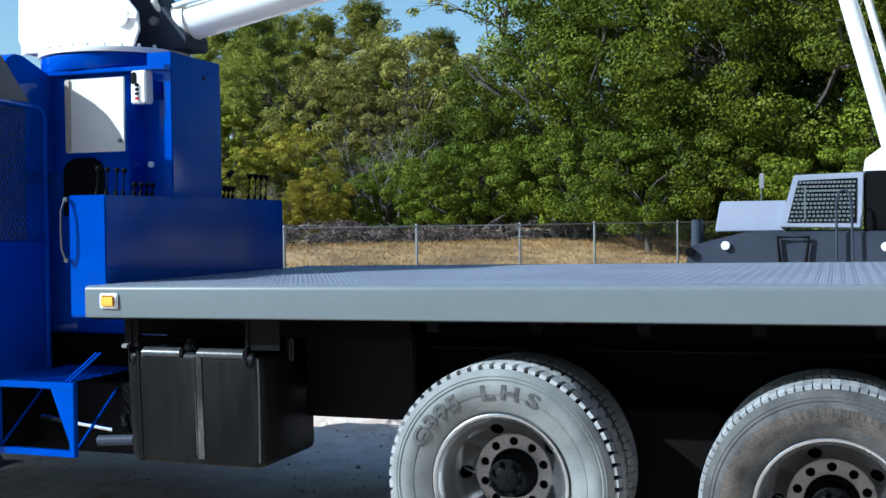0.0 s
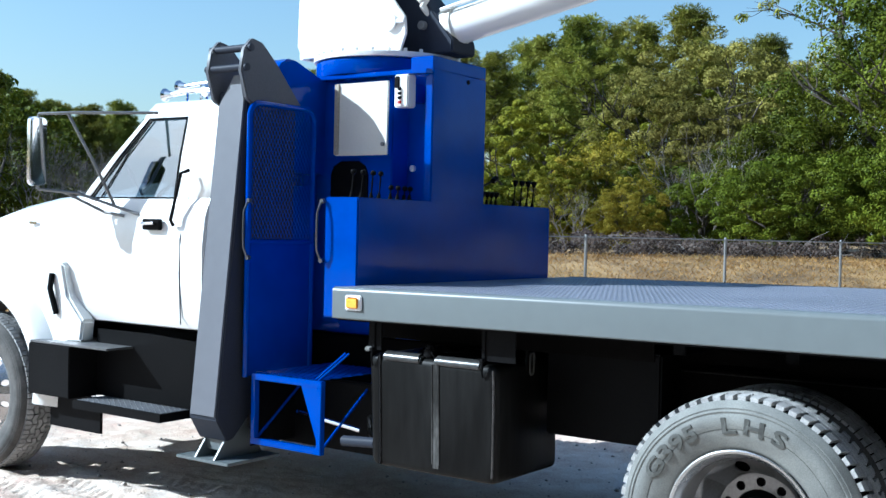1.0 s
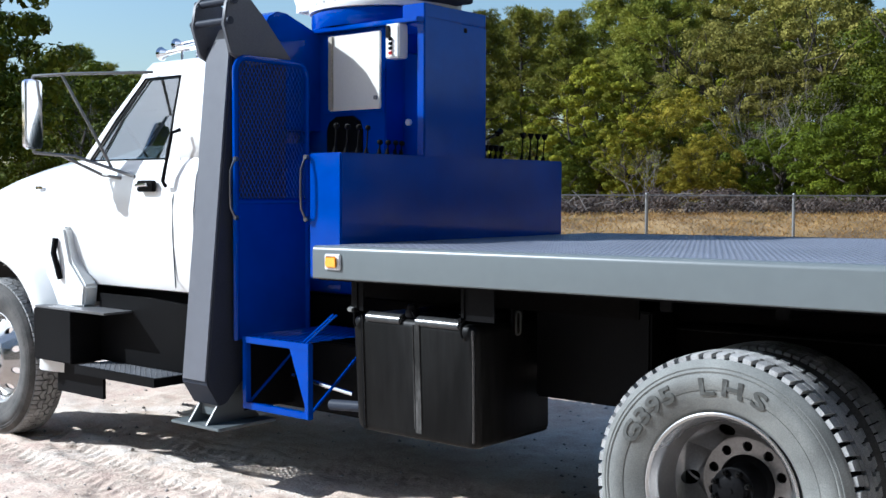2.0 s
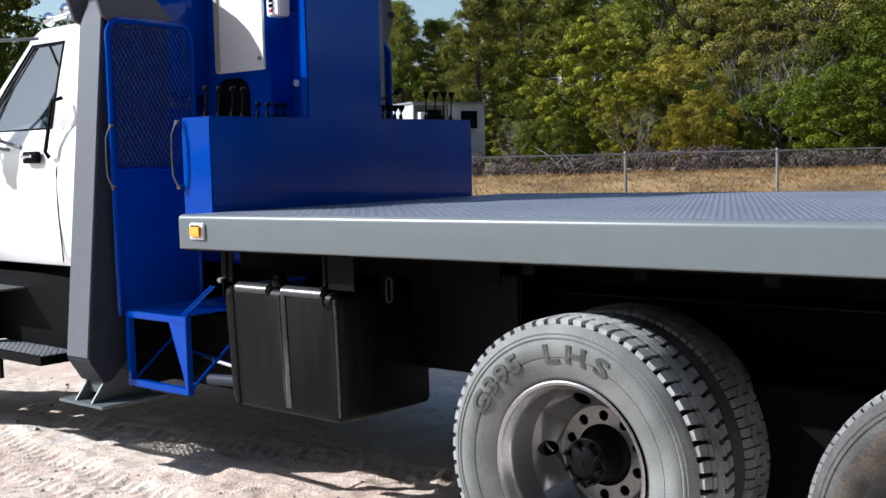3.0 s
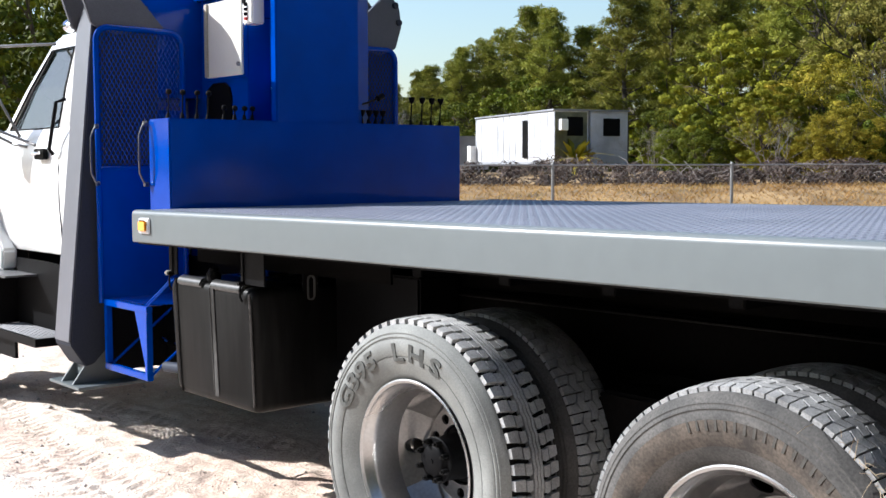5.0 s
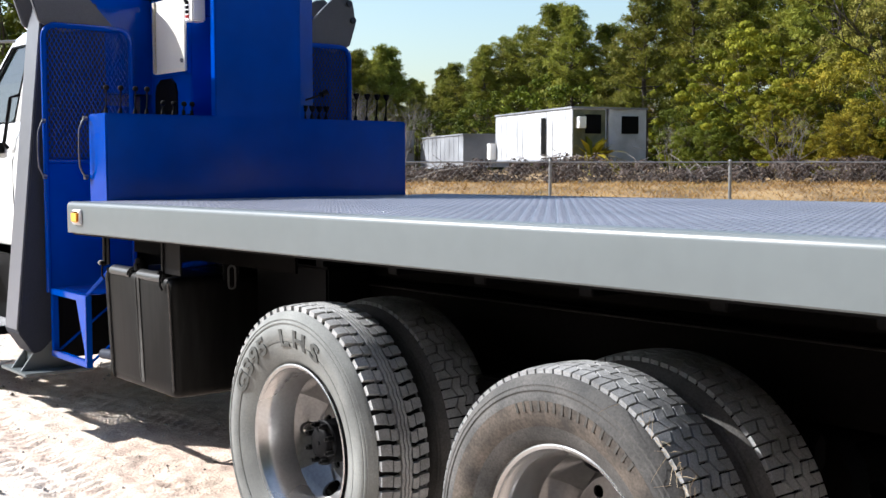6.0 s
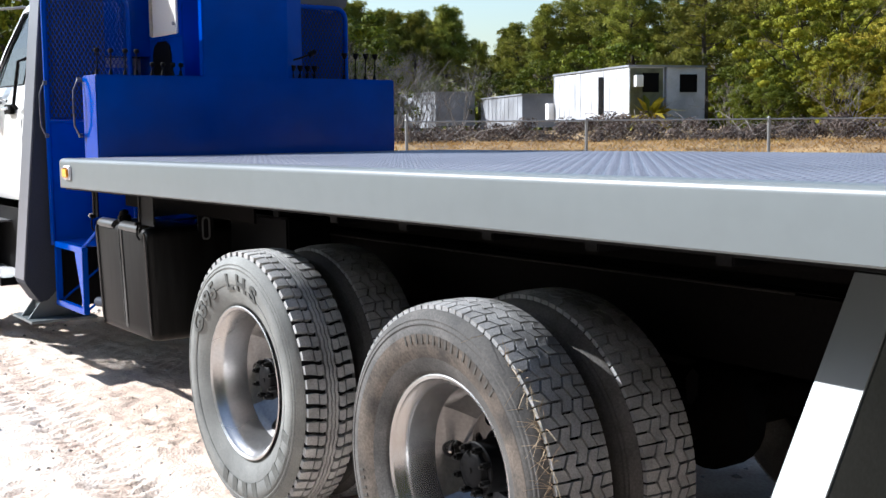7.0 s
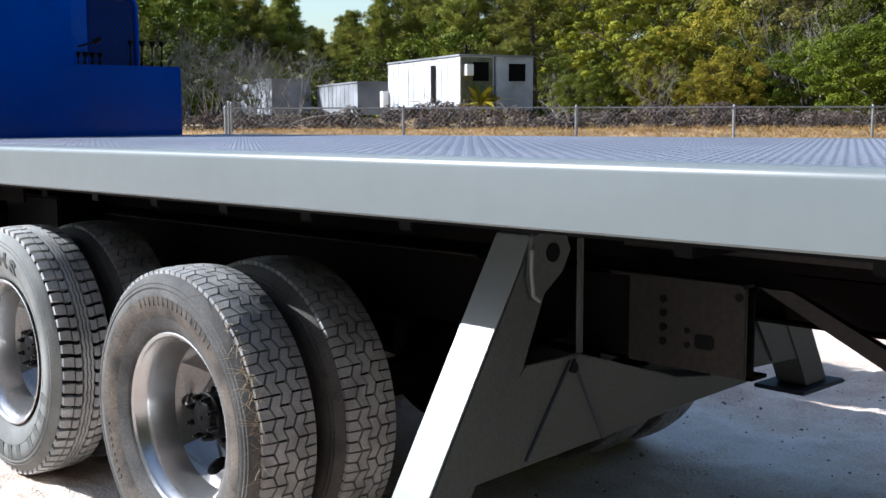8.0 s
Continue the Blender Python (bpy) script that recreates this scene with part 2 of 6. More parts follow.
SOIL = surface("field_soil", (0.22, 0.135, 0.055), 0.95, var=0.4, bump=0.4, fine=30, col2=(0.38, 0.245, 0.10), patch=0.8)


# ---- mesh helpers ----
class Form:
    """Collects the vertices and faces of one mesh."""

    def __init__(self):
        self.v, self.f = [], []

    def add(self, verts, faces):
        k = len(self.v)
        self.v += [tuple(p) for p in verts]
        self.f += [tuple(i + k for i in q) for q in faces]
        return self

    def box(self, x0, x1, y0, y1, z0, z1, m=None):
        pts = [Vector((x, y, z)) for z in (z0, z1) for x, y in ((x0, y0), (x1, y0), (x1, y1), (x0, y1))]
        if m:
            pts = [m @ p for p in pts]
        return self.add(pts, [(3, 2, 1, 0), (4, 5, 6, 7), (0, 1, 5, 4), (1, 2, 6, 5), (2, 3, 7, 6), (3, 0, 4, 7)])

    def prism(self, poly, shift):
        """A polygon of 3D points pushed along shift."""
        n, s = len(poly), Vector(shift)
        pts = [Vector(p) for p in poly] + [Vector(p) + s for p in poly]
        return self.add(pts, [tuple(range(n))[::-1], tuple(range(n, 2 * n))] + [(i, (i + 1) % n, n + (i + 1) % n, n + i) for i in range(n)])

    def tube(self, pts, r, seg=10, r1=None, closed=False):
        """A round bar along a line of points; r1: radius at its end."""
        pts = [Vector(p) for p in pts]
        n = len(pts)
        rows = []
        up = None
        for i, p in enumerate(pts):
            d = (pts[min(i + 1, n - 1)] - pts[max(i - 1, 0)])
            if closed:
                d = pts[(i + 1) % n] - pts[i - 1]
            d.normalize()
            if up is None or abs(up.dot(d)) > 0.95:
                up = Vector((0, 0, 1)) if abs(d.z) < 0.9 else Vector((1, 0, 0))
            a = d.cross(up).normalized()
            b = a.cross(d).normalized()
            up = b
            rad = r if r1 is None else r + (r1 - r) * i / max(1, n - 1)
            rows.append([p + (a * math.cos(t) + b * math.sin(t)) * rad for t in [2 * math.pi * j / seg for j in range(seg)]])
        faces = []
        for i in range(n if closed else n - 1):
            i2 = (i + 1) % n
            for j in range(seg):
                j2 = (j + 1) % seg
                faces.append((i * seg + j, i2 * seg + j, i2 * seg + j2, i * seg + j2))
        if not closed:
            faces += [tuple(range(seg)), tuple(range((n - 1) * seg, n * seg))[::-1]]
        return self.add([q for row in rows for q in row], faces)

    def cyl(self, p0, p1, r, seg=24, r1=None):
        return self.tube([p0, p1], r, seg, r1)

    def turn(self, profile, seg=64, closed=False):
        """Turns a profile of (y, radius) about the y axis."""
        n = len(profile)
        pts = [(rad * math.cos(2 * math.pi * j / seg), y, rad * math.sin(2 * math.pi * j / seg)) for j in range(seg) for y, rad in profile]
        faces = []
        for j in range(seg):
            j2 = (j + 1) % seg
            for i in range(n if closed else n - 1):
                i2 = (i + 1) % n
                faces.append((j * n + i, j * n + i2, j2 * n + i2, j2 * n + i))
        return self.add(pts, faces)

    def grid(self, rows):
        """A sheet through rows of points."""
        w = len(rows[0])
        return self.add([p for r in rows for p in r], [(i * w + j, i * w + j + 1, (i + 1) * w + j + 1, (i + 1) * w + j) for i in range(len(rows) - 1) for j in range(w - 1)])


def make(name, form, mat, bevel=0.0, smooth=35.0, segs=2, weld=0.0):
    me = bpy.data.meshes.new(name)
    me.from_pydata(form.v, [], form.f)
    bm = bmesh.new()
    bm.from_mesh(me)
    if weld:
        bmesh.ops.remove_doubles(bm, verts=bm.verts, dist=weld)
    bmesh.ops.recalc_face_normals(bm, faces=bm.faces)
    if bevel:
        edges = [e for e in bm.edges if len(e.link_faces) == 2 and e.calc_face_angle(0) > 0.5]
        bmesh.ops.bevel(bm, geom=edges, offset=bevel, segments=segs, affect="EDGES", clamp_overlap=True)
    bm.to_mesh(me)
    bm.free()
    me.materials.append(mat)
    if smooth:
        me.shade_smooth()
        me.set_sharp_from_angle(angle=radians(smooth))
    return me


def part(name, form, mat, parent=None, label="", bevel=0.0, smooth=35.0, at=None, segs=2):
    """One mesh object under a thing or a part. form: a Form, or a mesh that is shared."""
    me = form if isinstance(form, bpy.types.Mesh) else make(name, form, mat, bevel, smooth, segs)
    ob = new(name, me)
    ob.parent = parent
    if at is not None:
        ob.matrix_basis = at
    return tagged(ob, label)


def soup(name, verts, faces, mat, smooth=False):
    """A mesh of very many small faces, made at once."""
    verts, faces = np.asarray(verts, dtype=np.float32), np.asarray(faces, dtype=np.int32)
    me = bpy.data.meshes.new(name)
    k = faces.shape[1]
    me.vertices.add(len(verts))
    me.vertices.foreach_set("co", verts.ravel())
    me.loops.add(faces.size)
    me.loops.foreach_set("vertex_index", faces.ravel())
    me.polygons.add(len(faces))
    me.polygons.foreach_set("loop_start", np.arange(0, faces.size, k, dtype=np.int32))
    me.update(calc_edges=True)
    me.validate()
    me.materials.append(mat)
    if smooth:
        me.shade_smooth()
    return me


def bars(form, o, u, v, w, h, pitch_u, pitch_v, r, edge=None):
    """Expanded metal: two sets of slanting strands over a w x h sheet at o, spanned by u and v."""
    o, u, v = Vector(o), Vector(u), Vector(v)
    slope = pitch_v / pitch_u
    for sgn in (1, -1):
        k = -int(h / pitch_v) - 2
        while k * pitch_u < w + h / slope + pitch_u:
            u0 = k * pitch_u
            lo, hi = (0.0, h)
            a, b = (u0, u0 + h / slope) if sgn > 0 else (u0 + h / slope, u0)
            # clip to the sheet's width
            t0, t1 = 0.0, 1.0
            da = b - a
            for lim, s in ((0.0, 1), (w, -1)):
                fa, fb = (a - lim) * s, (b - lim) * s
                if fa < 0 and fb < 0:
                    t0, t1 = 1, 0
                elif fa < 0:
                    t0 = max(t0, fa / (fa - fb))
                elif fb < 0:
                    t1 = min(t1, fa / (fa - fb))
            if t1 - t0 > 0.02:
                p = o + u * (a + da * t0) + v * (h * t0)
                q = o + u * (a + da * t1) + v * (h * t1)
                form.tube([p, q], r, 4)
            k += 1
    return form


CY = 1.22      # the truck's middle line
def both(y):
    """The same distance from the middle line on the far side."""
    return 2 * CY - y

# ---- ground ----
FP, FD = Vector((-7.32, 10.64)), Vector((0.56, 0.828))        # a fence post and the fence's direction
FN = Vector((-0.828, 0.56))                                    # away from the yard


def rise(x, y):
    """Height of the land: flat yard, a gentle bank behind the fence."""
    dip = min(1.0, max(0.0, (x - 1.0) / 2.8))
    dip = -0.066 * dip * dip * (3 - 2 * dip)
    if abs(y) > 6:
        dip *= max(0.0, 1 - (abs(y) - 6) / 6)
    s = (Vector((x, y)) - FP).dot(FN)
    t = min(1.0, max(0.0, (s + 5) / 12.5))
    return 1.12 * t * t * (3 - 2 * t) + dip


def ruts(x, y):
    near = max(0.0, 1 - (max(abs(x - 1) - 6, 0) + max(abs(y) - 4, 0)) / 3)
    h = 0.03 * noise.noise((x * 0.6, y * 0.6, 1)) + near * (0.016 * noise.noise((x * 3, y * 3, 5)) + 0.010 * noise.noise((x * 10, y * 10, 9)) + 0.004 * noise.noise((x * 27, y * 27, 6)))
    # runs of tyre tracks beside and under the truck, with the print of the lugs
    for k, amp, slope in ((0.20, 0.010, -0.15), (-0.16, 0.009, -0.05), (0.72, 0.007, 0.05), (-1.1, 0.009, 0.12), (3.6, 0.012, -0.04)):
        d = y - k - slope * (x + 2) - 0.1 * math.sin(x + k)
        inside = math.exp(-(d / 0.14) ** 4)
        if inside > 0.01:
            h += near * inside * (-amp + 0.6 * amp * (1 if math.sin(x * 74 + abs(d) * 46) > 0.1 else -0.6) + 0.3 * amp * noise.noise((x * 7, y * 7, 3)))
        h += near * amp * 0.9 * math.exp(-((abs(d) - 0.21) / 0.05) ** 2) * (0.6 + 0.8 * noise.noise((x * 5, y * 5, 2)))
    # kicked-up clods
    c = noise.noise((x * 2.3, y * 2.3, 11))
    h += near * max(0.0, c - 0.2) * 0.055 * (0.5 + noise.noise((x * 15, y * 15, 4)))
    return h


def spread(lo, hi, step, far):
    core = list(np.arange(lo, hi, step))
    out, d = [], step
    a, b = lo, hi
    left, right = [], []
    while a > -far:
        d *= 1.22
        a -= d
        left.append(a)
    d = step
    while b < far:
        d *= 1.22
        b += d
        right.append(b)
    return left[::-1] + core + right


gx, gy = spread(-6.0, 5.5, 0.034, 900), spread(-1.6, 5.0, 0.034, 900)
# closer rows of points where the tracks run
gx = [a for a in gx if not -2.8 < a < 2.2] + list(np.arange(-2.8, 2.2, 0.0165))
gy = [a for a in gy if not -0.9 < a < 1.2] + list(np.arange(-0.9, 1.2, 0.0145))
gx.sort()
gy.sort()
g = Form().grid([[(x, y, rise(x, y) + ruts(x, y)) for y in gy] for x in gx])
gm = make("ground", g, GROUND, smooth=180)
gm.materials.append(SOIL)
for p in gm.polygons:
    c = p.center
    if (Vector((c.x, c.y)) - FP).dot(FN) > -0.6 + 0.8 * noise.noise((c.x, c.y, 0)):
        p.material_index = 1
tagged(new("ground", gm), "pale sandy dirt yard with gravel, ruts and tyre tracks", "ground", kind="structure")

# ---- the boom truck ----
truck = tagged(new("boom_truck"), "white-cabbed flatbed boom truck with blue crane pedestal and grey bed", "truck")

# bed: side rail, deck, cross members; it rises slightly to the rear
BED0, BED1, BW = 1.192, 1.348, 2.44
BL = 7.3
tilt = pose(0, 0, 0, 0, math.degrees(-0.0075), 0)
prof = [(0.09, BED0), (0.004, BED0), (0.0, BED0 + 0.005), (0.0, BED1 - 0.024), (0.0018, BED1 - 0.015), (0.007, BED1 - 0.007), (0.015, BED1 - 0.0018), (0.024, BED1), (0.05, BED1)]
deck = Form().box(0.004, BL, 0.05, BW - 0.05, BED1 - 0.012, BED1 - 0.002)
bed = part("bed", deck, DECK, truck, "grey painted steel deck", at=tilt)
for side in (0, 1):
    poly = [(0.0, (BW - y) if side else y, z) for y, z in prof] + [(0.0, (BW - 0.05) if side else 0.05, BED1 - 0.012), (0.0, (BW - 0.012) if side else 0.012, BED1 - 0.014), (0.0, (BW - 0.012) if side else 0.012, BED0 + 0.01), (0.0, (BW - 0.09) if side else 0.09, BED0 + 0.01)]
    part("side_rail", Form().prism(poly, (BL, 0, 0)), GREY, bed, "grey painted steel side rail")
part("end_rail", Form().box(-0.002, 0.010, 0.012, BW - 0.012, BED0, BED1 - 0.002), GREY, bed, bevel=0.002)
part("end_rail", Form().box(BL - 0.012, BL + 0.002, 0.012, BW - 0.012, BED0, BED1 - 0.002), GREY, bed, bevel=0.002)

# raised lugs of the tread plate
rs = np.random.RandomState(4)
px = np.arange(0.05, BL - 0.05, 0.0265)
py = np.arange(0.075, BW - 0.075, 0.0265)
X, Y = np.meshgrid(px, py, indexing="ij")
ang = np.where((np.add.outer(np.arange(len(px)), np.arange(len(py))) % 2) == 0, math.pi / 4, -math.pi / 4)
c, s = np.cos(ang).ravel(), np.sin(ang).ravel()
X = X + 0.01325 * (np.arange(len(py)) % 2)[None, :]
X, Y = X.ravel() + rs.normal(0, 0.0012, X.size), Y.ravel() + rs.normal(0, 0.0012, Y.size)
base = [(-0.0125, 0, 0), (0, -0.0046, 0), (0.0125, 0, 0), (0, 0.0046, 0), (-0.006, 0, 0.0021), (0.006, 0, 0.0021)]
V = np.stack([np.stack([X + c * a - s * b, Y + s * a + c * b, np.full_like(X, BED1 - 0.0022 + h)], 1) for a, b, h in base], 1).reshape(-1, 3)
tri = np.array([(0, 1, 4), (1, 5, 4), (1, 2, 5), (2, 3, 5), (3, 4, 5), (3, 0, 4)])
F = (np.arange(len(X))[:, None, None] * 6 + tri[None]).reshape(-1, 3)
tagged(part("checker_relief", soup("checker_relief", V, F, DECK), DECK, bed), kind="stuff")
# clearance lamp
lamp = part("marker_lamp", Form().box(0.088, 0.192, -0.012, 0.002, 1.236, 1.312), LENSW, bed, "amber side marker lamp in a clear surround", bevel=0.006)
part("lens", Form().box(0.102, 0.178, -0.024, -0.011, 1.247, 1.301), AMBER, lamp, bevel=0.007)
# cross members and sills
# black sheet added so the space below the deck reads as deep shade
part("shade_sheet", Form().box(0.02, BL - 0.02, 0.02, BW - 0.02, 1.183, 1.19), BLACK, bed, "black sheet for the shade below the deck")
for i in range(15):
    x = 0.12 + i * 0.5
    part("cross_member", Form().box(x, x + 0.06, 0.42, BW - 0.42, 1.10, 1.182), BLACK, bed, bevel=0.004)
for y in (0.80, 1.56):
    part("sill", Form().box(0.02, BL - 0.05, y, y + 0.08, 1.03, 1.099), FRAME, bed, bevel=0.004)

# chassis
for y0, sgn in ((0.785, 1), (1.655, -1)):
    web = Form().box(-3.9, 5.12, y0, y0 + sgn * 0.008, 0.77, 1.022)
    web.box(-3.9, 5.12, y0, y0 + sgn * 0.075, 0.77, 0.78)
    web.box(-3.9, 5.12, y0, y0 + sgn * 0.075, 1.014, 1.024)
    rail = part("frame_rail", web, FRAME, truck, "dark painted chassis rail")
part("air_line", Form().tube([(1.2, 0.775, 1.0), (2.5, 0.772, 1.008), (4.1, 0.775, 1.02)], 0.0035, 8), ENDPLATE, truck, "thin dark air line")
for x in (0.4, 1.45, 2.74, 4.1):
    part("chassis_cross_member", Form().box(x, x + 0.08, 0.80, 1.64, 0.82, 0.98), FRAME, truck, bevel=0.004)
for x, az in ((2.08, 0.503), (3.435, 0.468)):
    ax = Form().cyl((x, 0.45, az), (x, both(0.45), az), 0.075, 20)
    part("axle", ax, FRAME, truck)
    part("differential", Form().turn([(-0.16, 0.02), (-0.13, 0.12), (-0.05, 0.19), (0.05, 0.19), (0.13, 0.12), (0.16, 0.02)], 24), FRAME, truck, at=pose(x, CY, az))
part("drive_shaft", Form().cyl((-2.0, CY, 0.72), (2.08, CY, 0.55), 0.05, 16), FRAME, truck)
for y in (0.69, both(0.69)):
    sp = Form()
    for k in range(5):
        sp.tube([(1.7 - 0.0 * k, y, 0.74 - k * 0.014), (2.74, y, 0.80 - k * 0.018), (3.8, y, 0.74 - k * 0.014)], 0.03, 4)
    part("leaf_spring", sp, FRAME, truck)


# wheels
def holed(form, n, ra, rb, rc, hole, plane, deep, k=24, squash=1.0):
    """A ring about the y axis with n round holes cut through it. plane(r) gives its y."""
    for i in range(n):
        a0 = 2 * math.pi * (i + 0.5) / n
        half = math.pi / n
        outer, inner, back = [], [], []
        for j in range(k):
            t = 2 * math.pi * j / k
            dx, dz = math.cos(t), math.sin(t)
            q = max(abs(dx), abs(dz))
            aa = a0 + half * dx / q
            rr = (ra + rb) / 2 + (rb - ra) / 2 * dz / q
            outer.append((rr * math.cos(aa), plane(rr), rr * math.sin(aa)))
            hr, ha = rc + hole * squash * dz, a0 + hole * dx / rc
            inner.append((hr * math.cos(ha), plane(hr), hr * math.sin(ha)))
            back.append((hr * math.cos(ha), plane(hr) + deep, hr * math.sin(ha)))
        form.add(outer + inner + back, [(j, (j + 1) % k, k + (j + 1) % k, k + j) for j in range(k)] + [(k + j, k + (j + 1) % k, 2 * k + (j + 1) % k, 2 * k + j) for j in range(k)])
    return form


def disc_form():
    """The pierced disc inside the barrel."""
    f = Form()
    plane = lambda r: 0.225 - 0.09 * (r - 0.177) / 0.0775 + 0.006 * math.sin(min(1, max(0, (r - 0.177) / 0.0775)) * math.pi)
    holed(f, 5, 0.177, 0.2545, 0.214, 0.029, plane, 0.012, k=56, squash=0.9)
    f.turn([(0.2235, 0.1785), (0.225, 0.175), (0.225, 0.1705)], 72)
    holed(f, 10, 0.112, 0.172, 0.143, 0.0195, lambda r: 0.225, 0.012)
    return f.turn([(0.225, 0.112), (0.24, 0.110)], 60)


def rim_form(dished):
    f = Form()
    prof = [(0.03, 0.285), (0.005, 0.297), (-0.006, 0.305), (-0.008, 0.300), (-0.002, 0.290), (0.012, 0.284), (0.024, 0.272), (0.045, 0.268), (0.07, 0.2635), (0.10, 0.2585), (0.13, 0.254), (0.16, 0.2505), (0.185, 0.248), (0.205, 0.2462)]
    if not dished:
        prof = prof[:8]
    f.turn(prof, 72)
    if not dished:
        plane = lambda r: 0.05 - 0.10 * (0.262 - r) / 0.09
        f.turn([(0.05, 0.266), (0.05, 0.262)], 72)
        holed(f, 10, 0.172, 0.262, 0.225, 0.021, plane, 0.012)
        f.turn([(-0.05, 0.172), (-0.058, 0.16), (-0.058, 0.06), (-0.058, 0.0)], 60)
    return f


def narrow(y):
    """Sets a tyre's width: distances in from the outer wall, drawn a little closer."""
    return -0.047 + (y + 0.047) * 0.93


def tyre_form():
    prof = [(0.03, 0.284), (0.012, 0.296), (-0.006, 0.306), (-0.012, 0.318), (-0.022, 0.335), (-0.036, 0.365), (-0.042, 0.385), (-0.0425, 0.389), (-0.0445, 0.391), (-0.047, 0.42), (-0.0465, 0.447), (-0.0440, 0.449), (-0.0435, 0.455), (-0.0455, 0.4565), (-0.0440, 0.463), (-0.0415, 0.4645), (-0.0405, 0.470), (-0.0415, 0.4715), (-0.037, 0.478), (-0.034, 0.480), (-0.028, 0.491), (-0.0145, 0.499), (-0.010, 0.495), (0.095, 0.496), (0.20, 0.495), (0.2045, 0.499), (0.218, 0.491), (0.233, 0.447), (0.237, 0.42), (0.22, 0.35), (0.2, 0.31), (0.16, 0.284)]
    return Form().turn([(narrow(y) if rad > 0.3 else y, rad) for y, rad in prof], 96)


def blocks(outlines, n, r0, r1, edge_drop=0.006):
    """Tread blocks: outlines of (share of a pitch, y), repeated n times round the tyre."""
    vs, fs = [], []
    for i in range(n):
        for o in outlines:
            k, m = len(vs), len(o)
            for r in (r0, r1):
                for u, y in o:
                    a = -2 * math.pi * (i + u) / n
                    rr = r - edge_drop * (abs(y - 0.095) / 0.107) ** 3
                    vs.append((rr * math.cos(a), narrow(y), rr * math.sin(a)))
            fs.append(tuple(range(k + m, k + 2 * m)))
            fs += [(k + j, k + (j + 1) % m, k + m + (j + 1) % m, k + m + j) for j in range(m)]
    f = Form()
    f.v, f.f = vs, fs
    return f


def tread_a():
    """Drive tyre: two rows of lugs each side of a wavy middle rib."""
    o = []
    for flip in (0, 1):
        g_ = lambda y: 0.19 - y if flip else y
        sh = 0.35 if flip else 0.0
        for pts in ([(0.06, -0.013), (0.03, 0.012), (0.07, 0.031), (0.80, 0.031), (0.74, 0.012), (0.68, -0.013)],
                    [(0.13, 0.0375), (0.20, 0.052), (0.14, 0.066), (0.82, 0.066), (0.90, 0.052), (0.83, 0.0375)]):
            o.append([(u + sh, g_(y)) for u, y in pts])
    for y0 in (0.0715, 0.0878, 0.1040):
        o.append([(0.0, y0), (0.5, y0 + 0.005), (1.0, y0), (1.0, y0 + 0.0108), (0.5, y0 + 0.0158), (0.0, y0 + 0.0108)])
    return blocks(o, 62, 0.496, 0.522)


def tread_b():
    """Worn trailing tyre: five rows of interlocking blocks between zigzag grooves, short cuts at the shoulders."""
    o = []
    ys = [-0.012, 0.034, 0.0745, 0.1155, 0.156, 0.202]
    amp, gap = 0.0085, 0.0038
    for k in range(5):
        sh = 0.5 * (k % 2)
        z0 = 0 if k == 0 else amp
        z1 = 0 if k == 4 else amp
        lo, hi = ys[k] + (gap if k else 0), ys[k + 1] - (gap if k < 4 else 0)
        s_ = 1 if k % 2 else -1
        if k in (0, 4):
            y_out, y_in = (lo, hi) if k == 0 else (hi, lo)
            zz = z1 if k == 0 else z0
            for u0, u1 in ((0.05, 0.46), (0.54, 0.95)):
                o.append([(u0, y_out), (u1, y_out), (u1, y_in + s_ * (zz if u1 > 0.7 else -zz)), (u0, y_in + s_ * (zz if u0 < 0.3 else -zz))])
        else:
            o.append([(0.055 + sh, lo - s_ * -z0 * 0.9), (0.5 + sh, lo + s_ * -z0), (0.945 + sh, lo - s_ * -z0 * 0.9), (0.945 + sh, hi + s_ * z1 * 0.9), (0.5 + sh, hi - s_ * z1), (0.055 + sh, hi + s_ * z1 * 0.9)])
    return blocks(o, 46, 0.497, 0.520, 0.009)


def tyre_wall(rad):
    """How far out a tyre's wall stands at a radius."""
    return float(np.interp(rad, (0.318, 0.335, 0.365, 0.385, 0.391, 0.42, 0.447), (-0.0144, -0.0238, -0.0368, -0.0424, -0.0448, -0.047, -0.0465)))


def letters(text, places, size, radius):
    """Raised letters set round a tyre's wall."""
    out = Form()
    deps = bpy.context.evaluated_depsgraph_get
    for ch, a in zip(text, places):
        cu = bpy.data.curves.new("letter", "FONT")
        cu.body, cu.size, cu.align_x, cu.extrude, cu.offset = ch, size, "CENTER", 0.005, 0.0024
        cu.resolution_u = 3
        ob = bpy.data.objects.new("letter", cu)
        scene.collection.objects.link(ob)
        me = bpy.data.meshes.new_from_object(ob.evaluated_get(deps()))
        turn_to = radians(a - 90)
        for_v = []
        for q in me.vertices:
            lx, lz = q.co.x * 1.45, radius + q.co.y
            for_v.append((lx * math.cos(turn_to) - lz * math.sin(turn_to), tyre_wall(math.hypot(lx, lz)) - (0.0042 if q.co.z > 0 else -0.003), lx * math.sin(turn_to) + lz * math.cos(turn_to)))
        out.add(for_v, [tuple(p.vertices) for p in me.polygons])
        bpy.data.objects.remove(ob)
        bpy.data.meshes.remove(me)
    return out


def plain_bars(places, r0, r1, width, y):
    f = Form()
    for a in places:
        f.box(-width / 2, width / 2, y - 0.0015, y + 0.004, r0, r1, pose(0, 0, 0, 0, -(a - 90), 0))
    return f


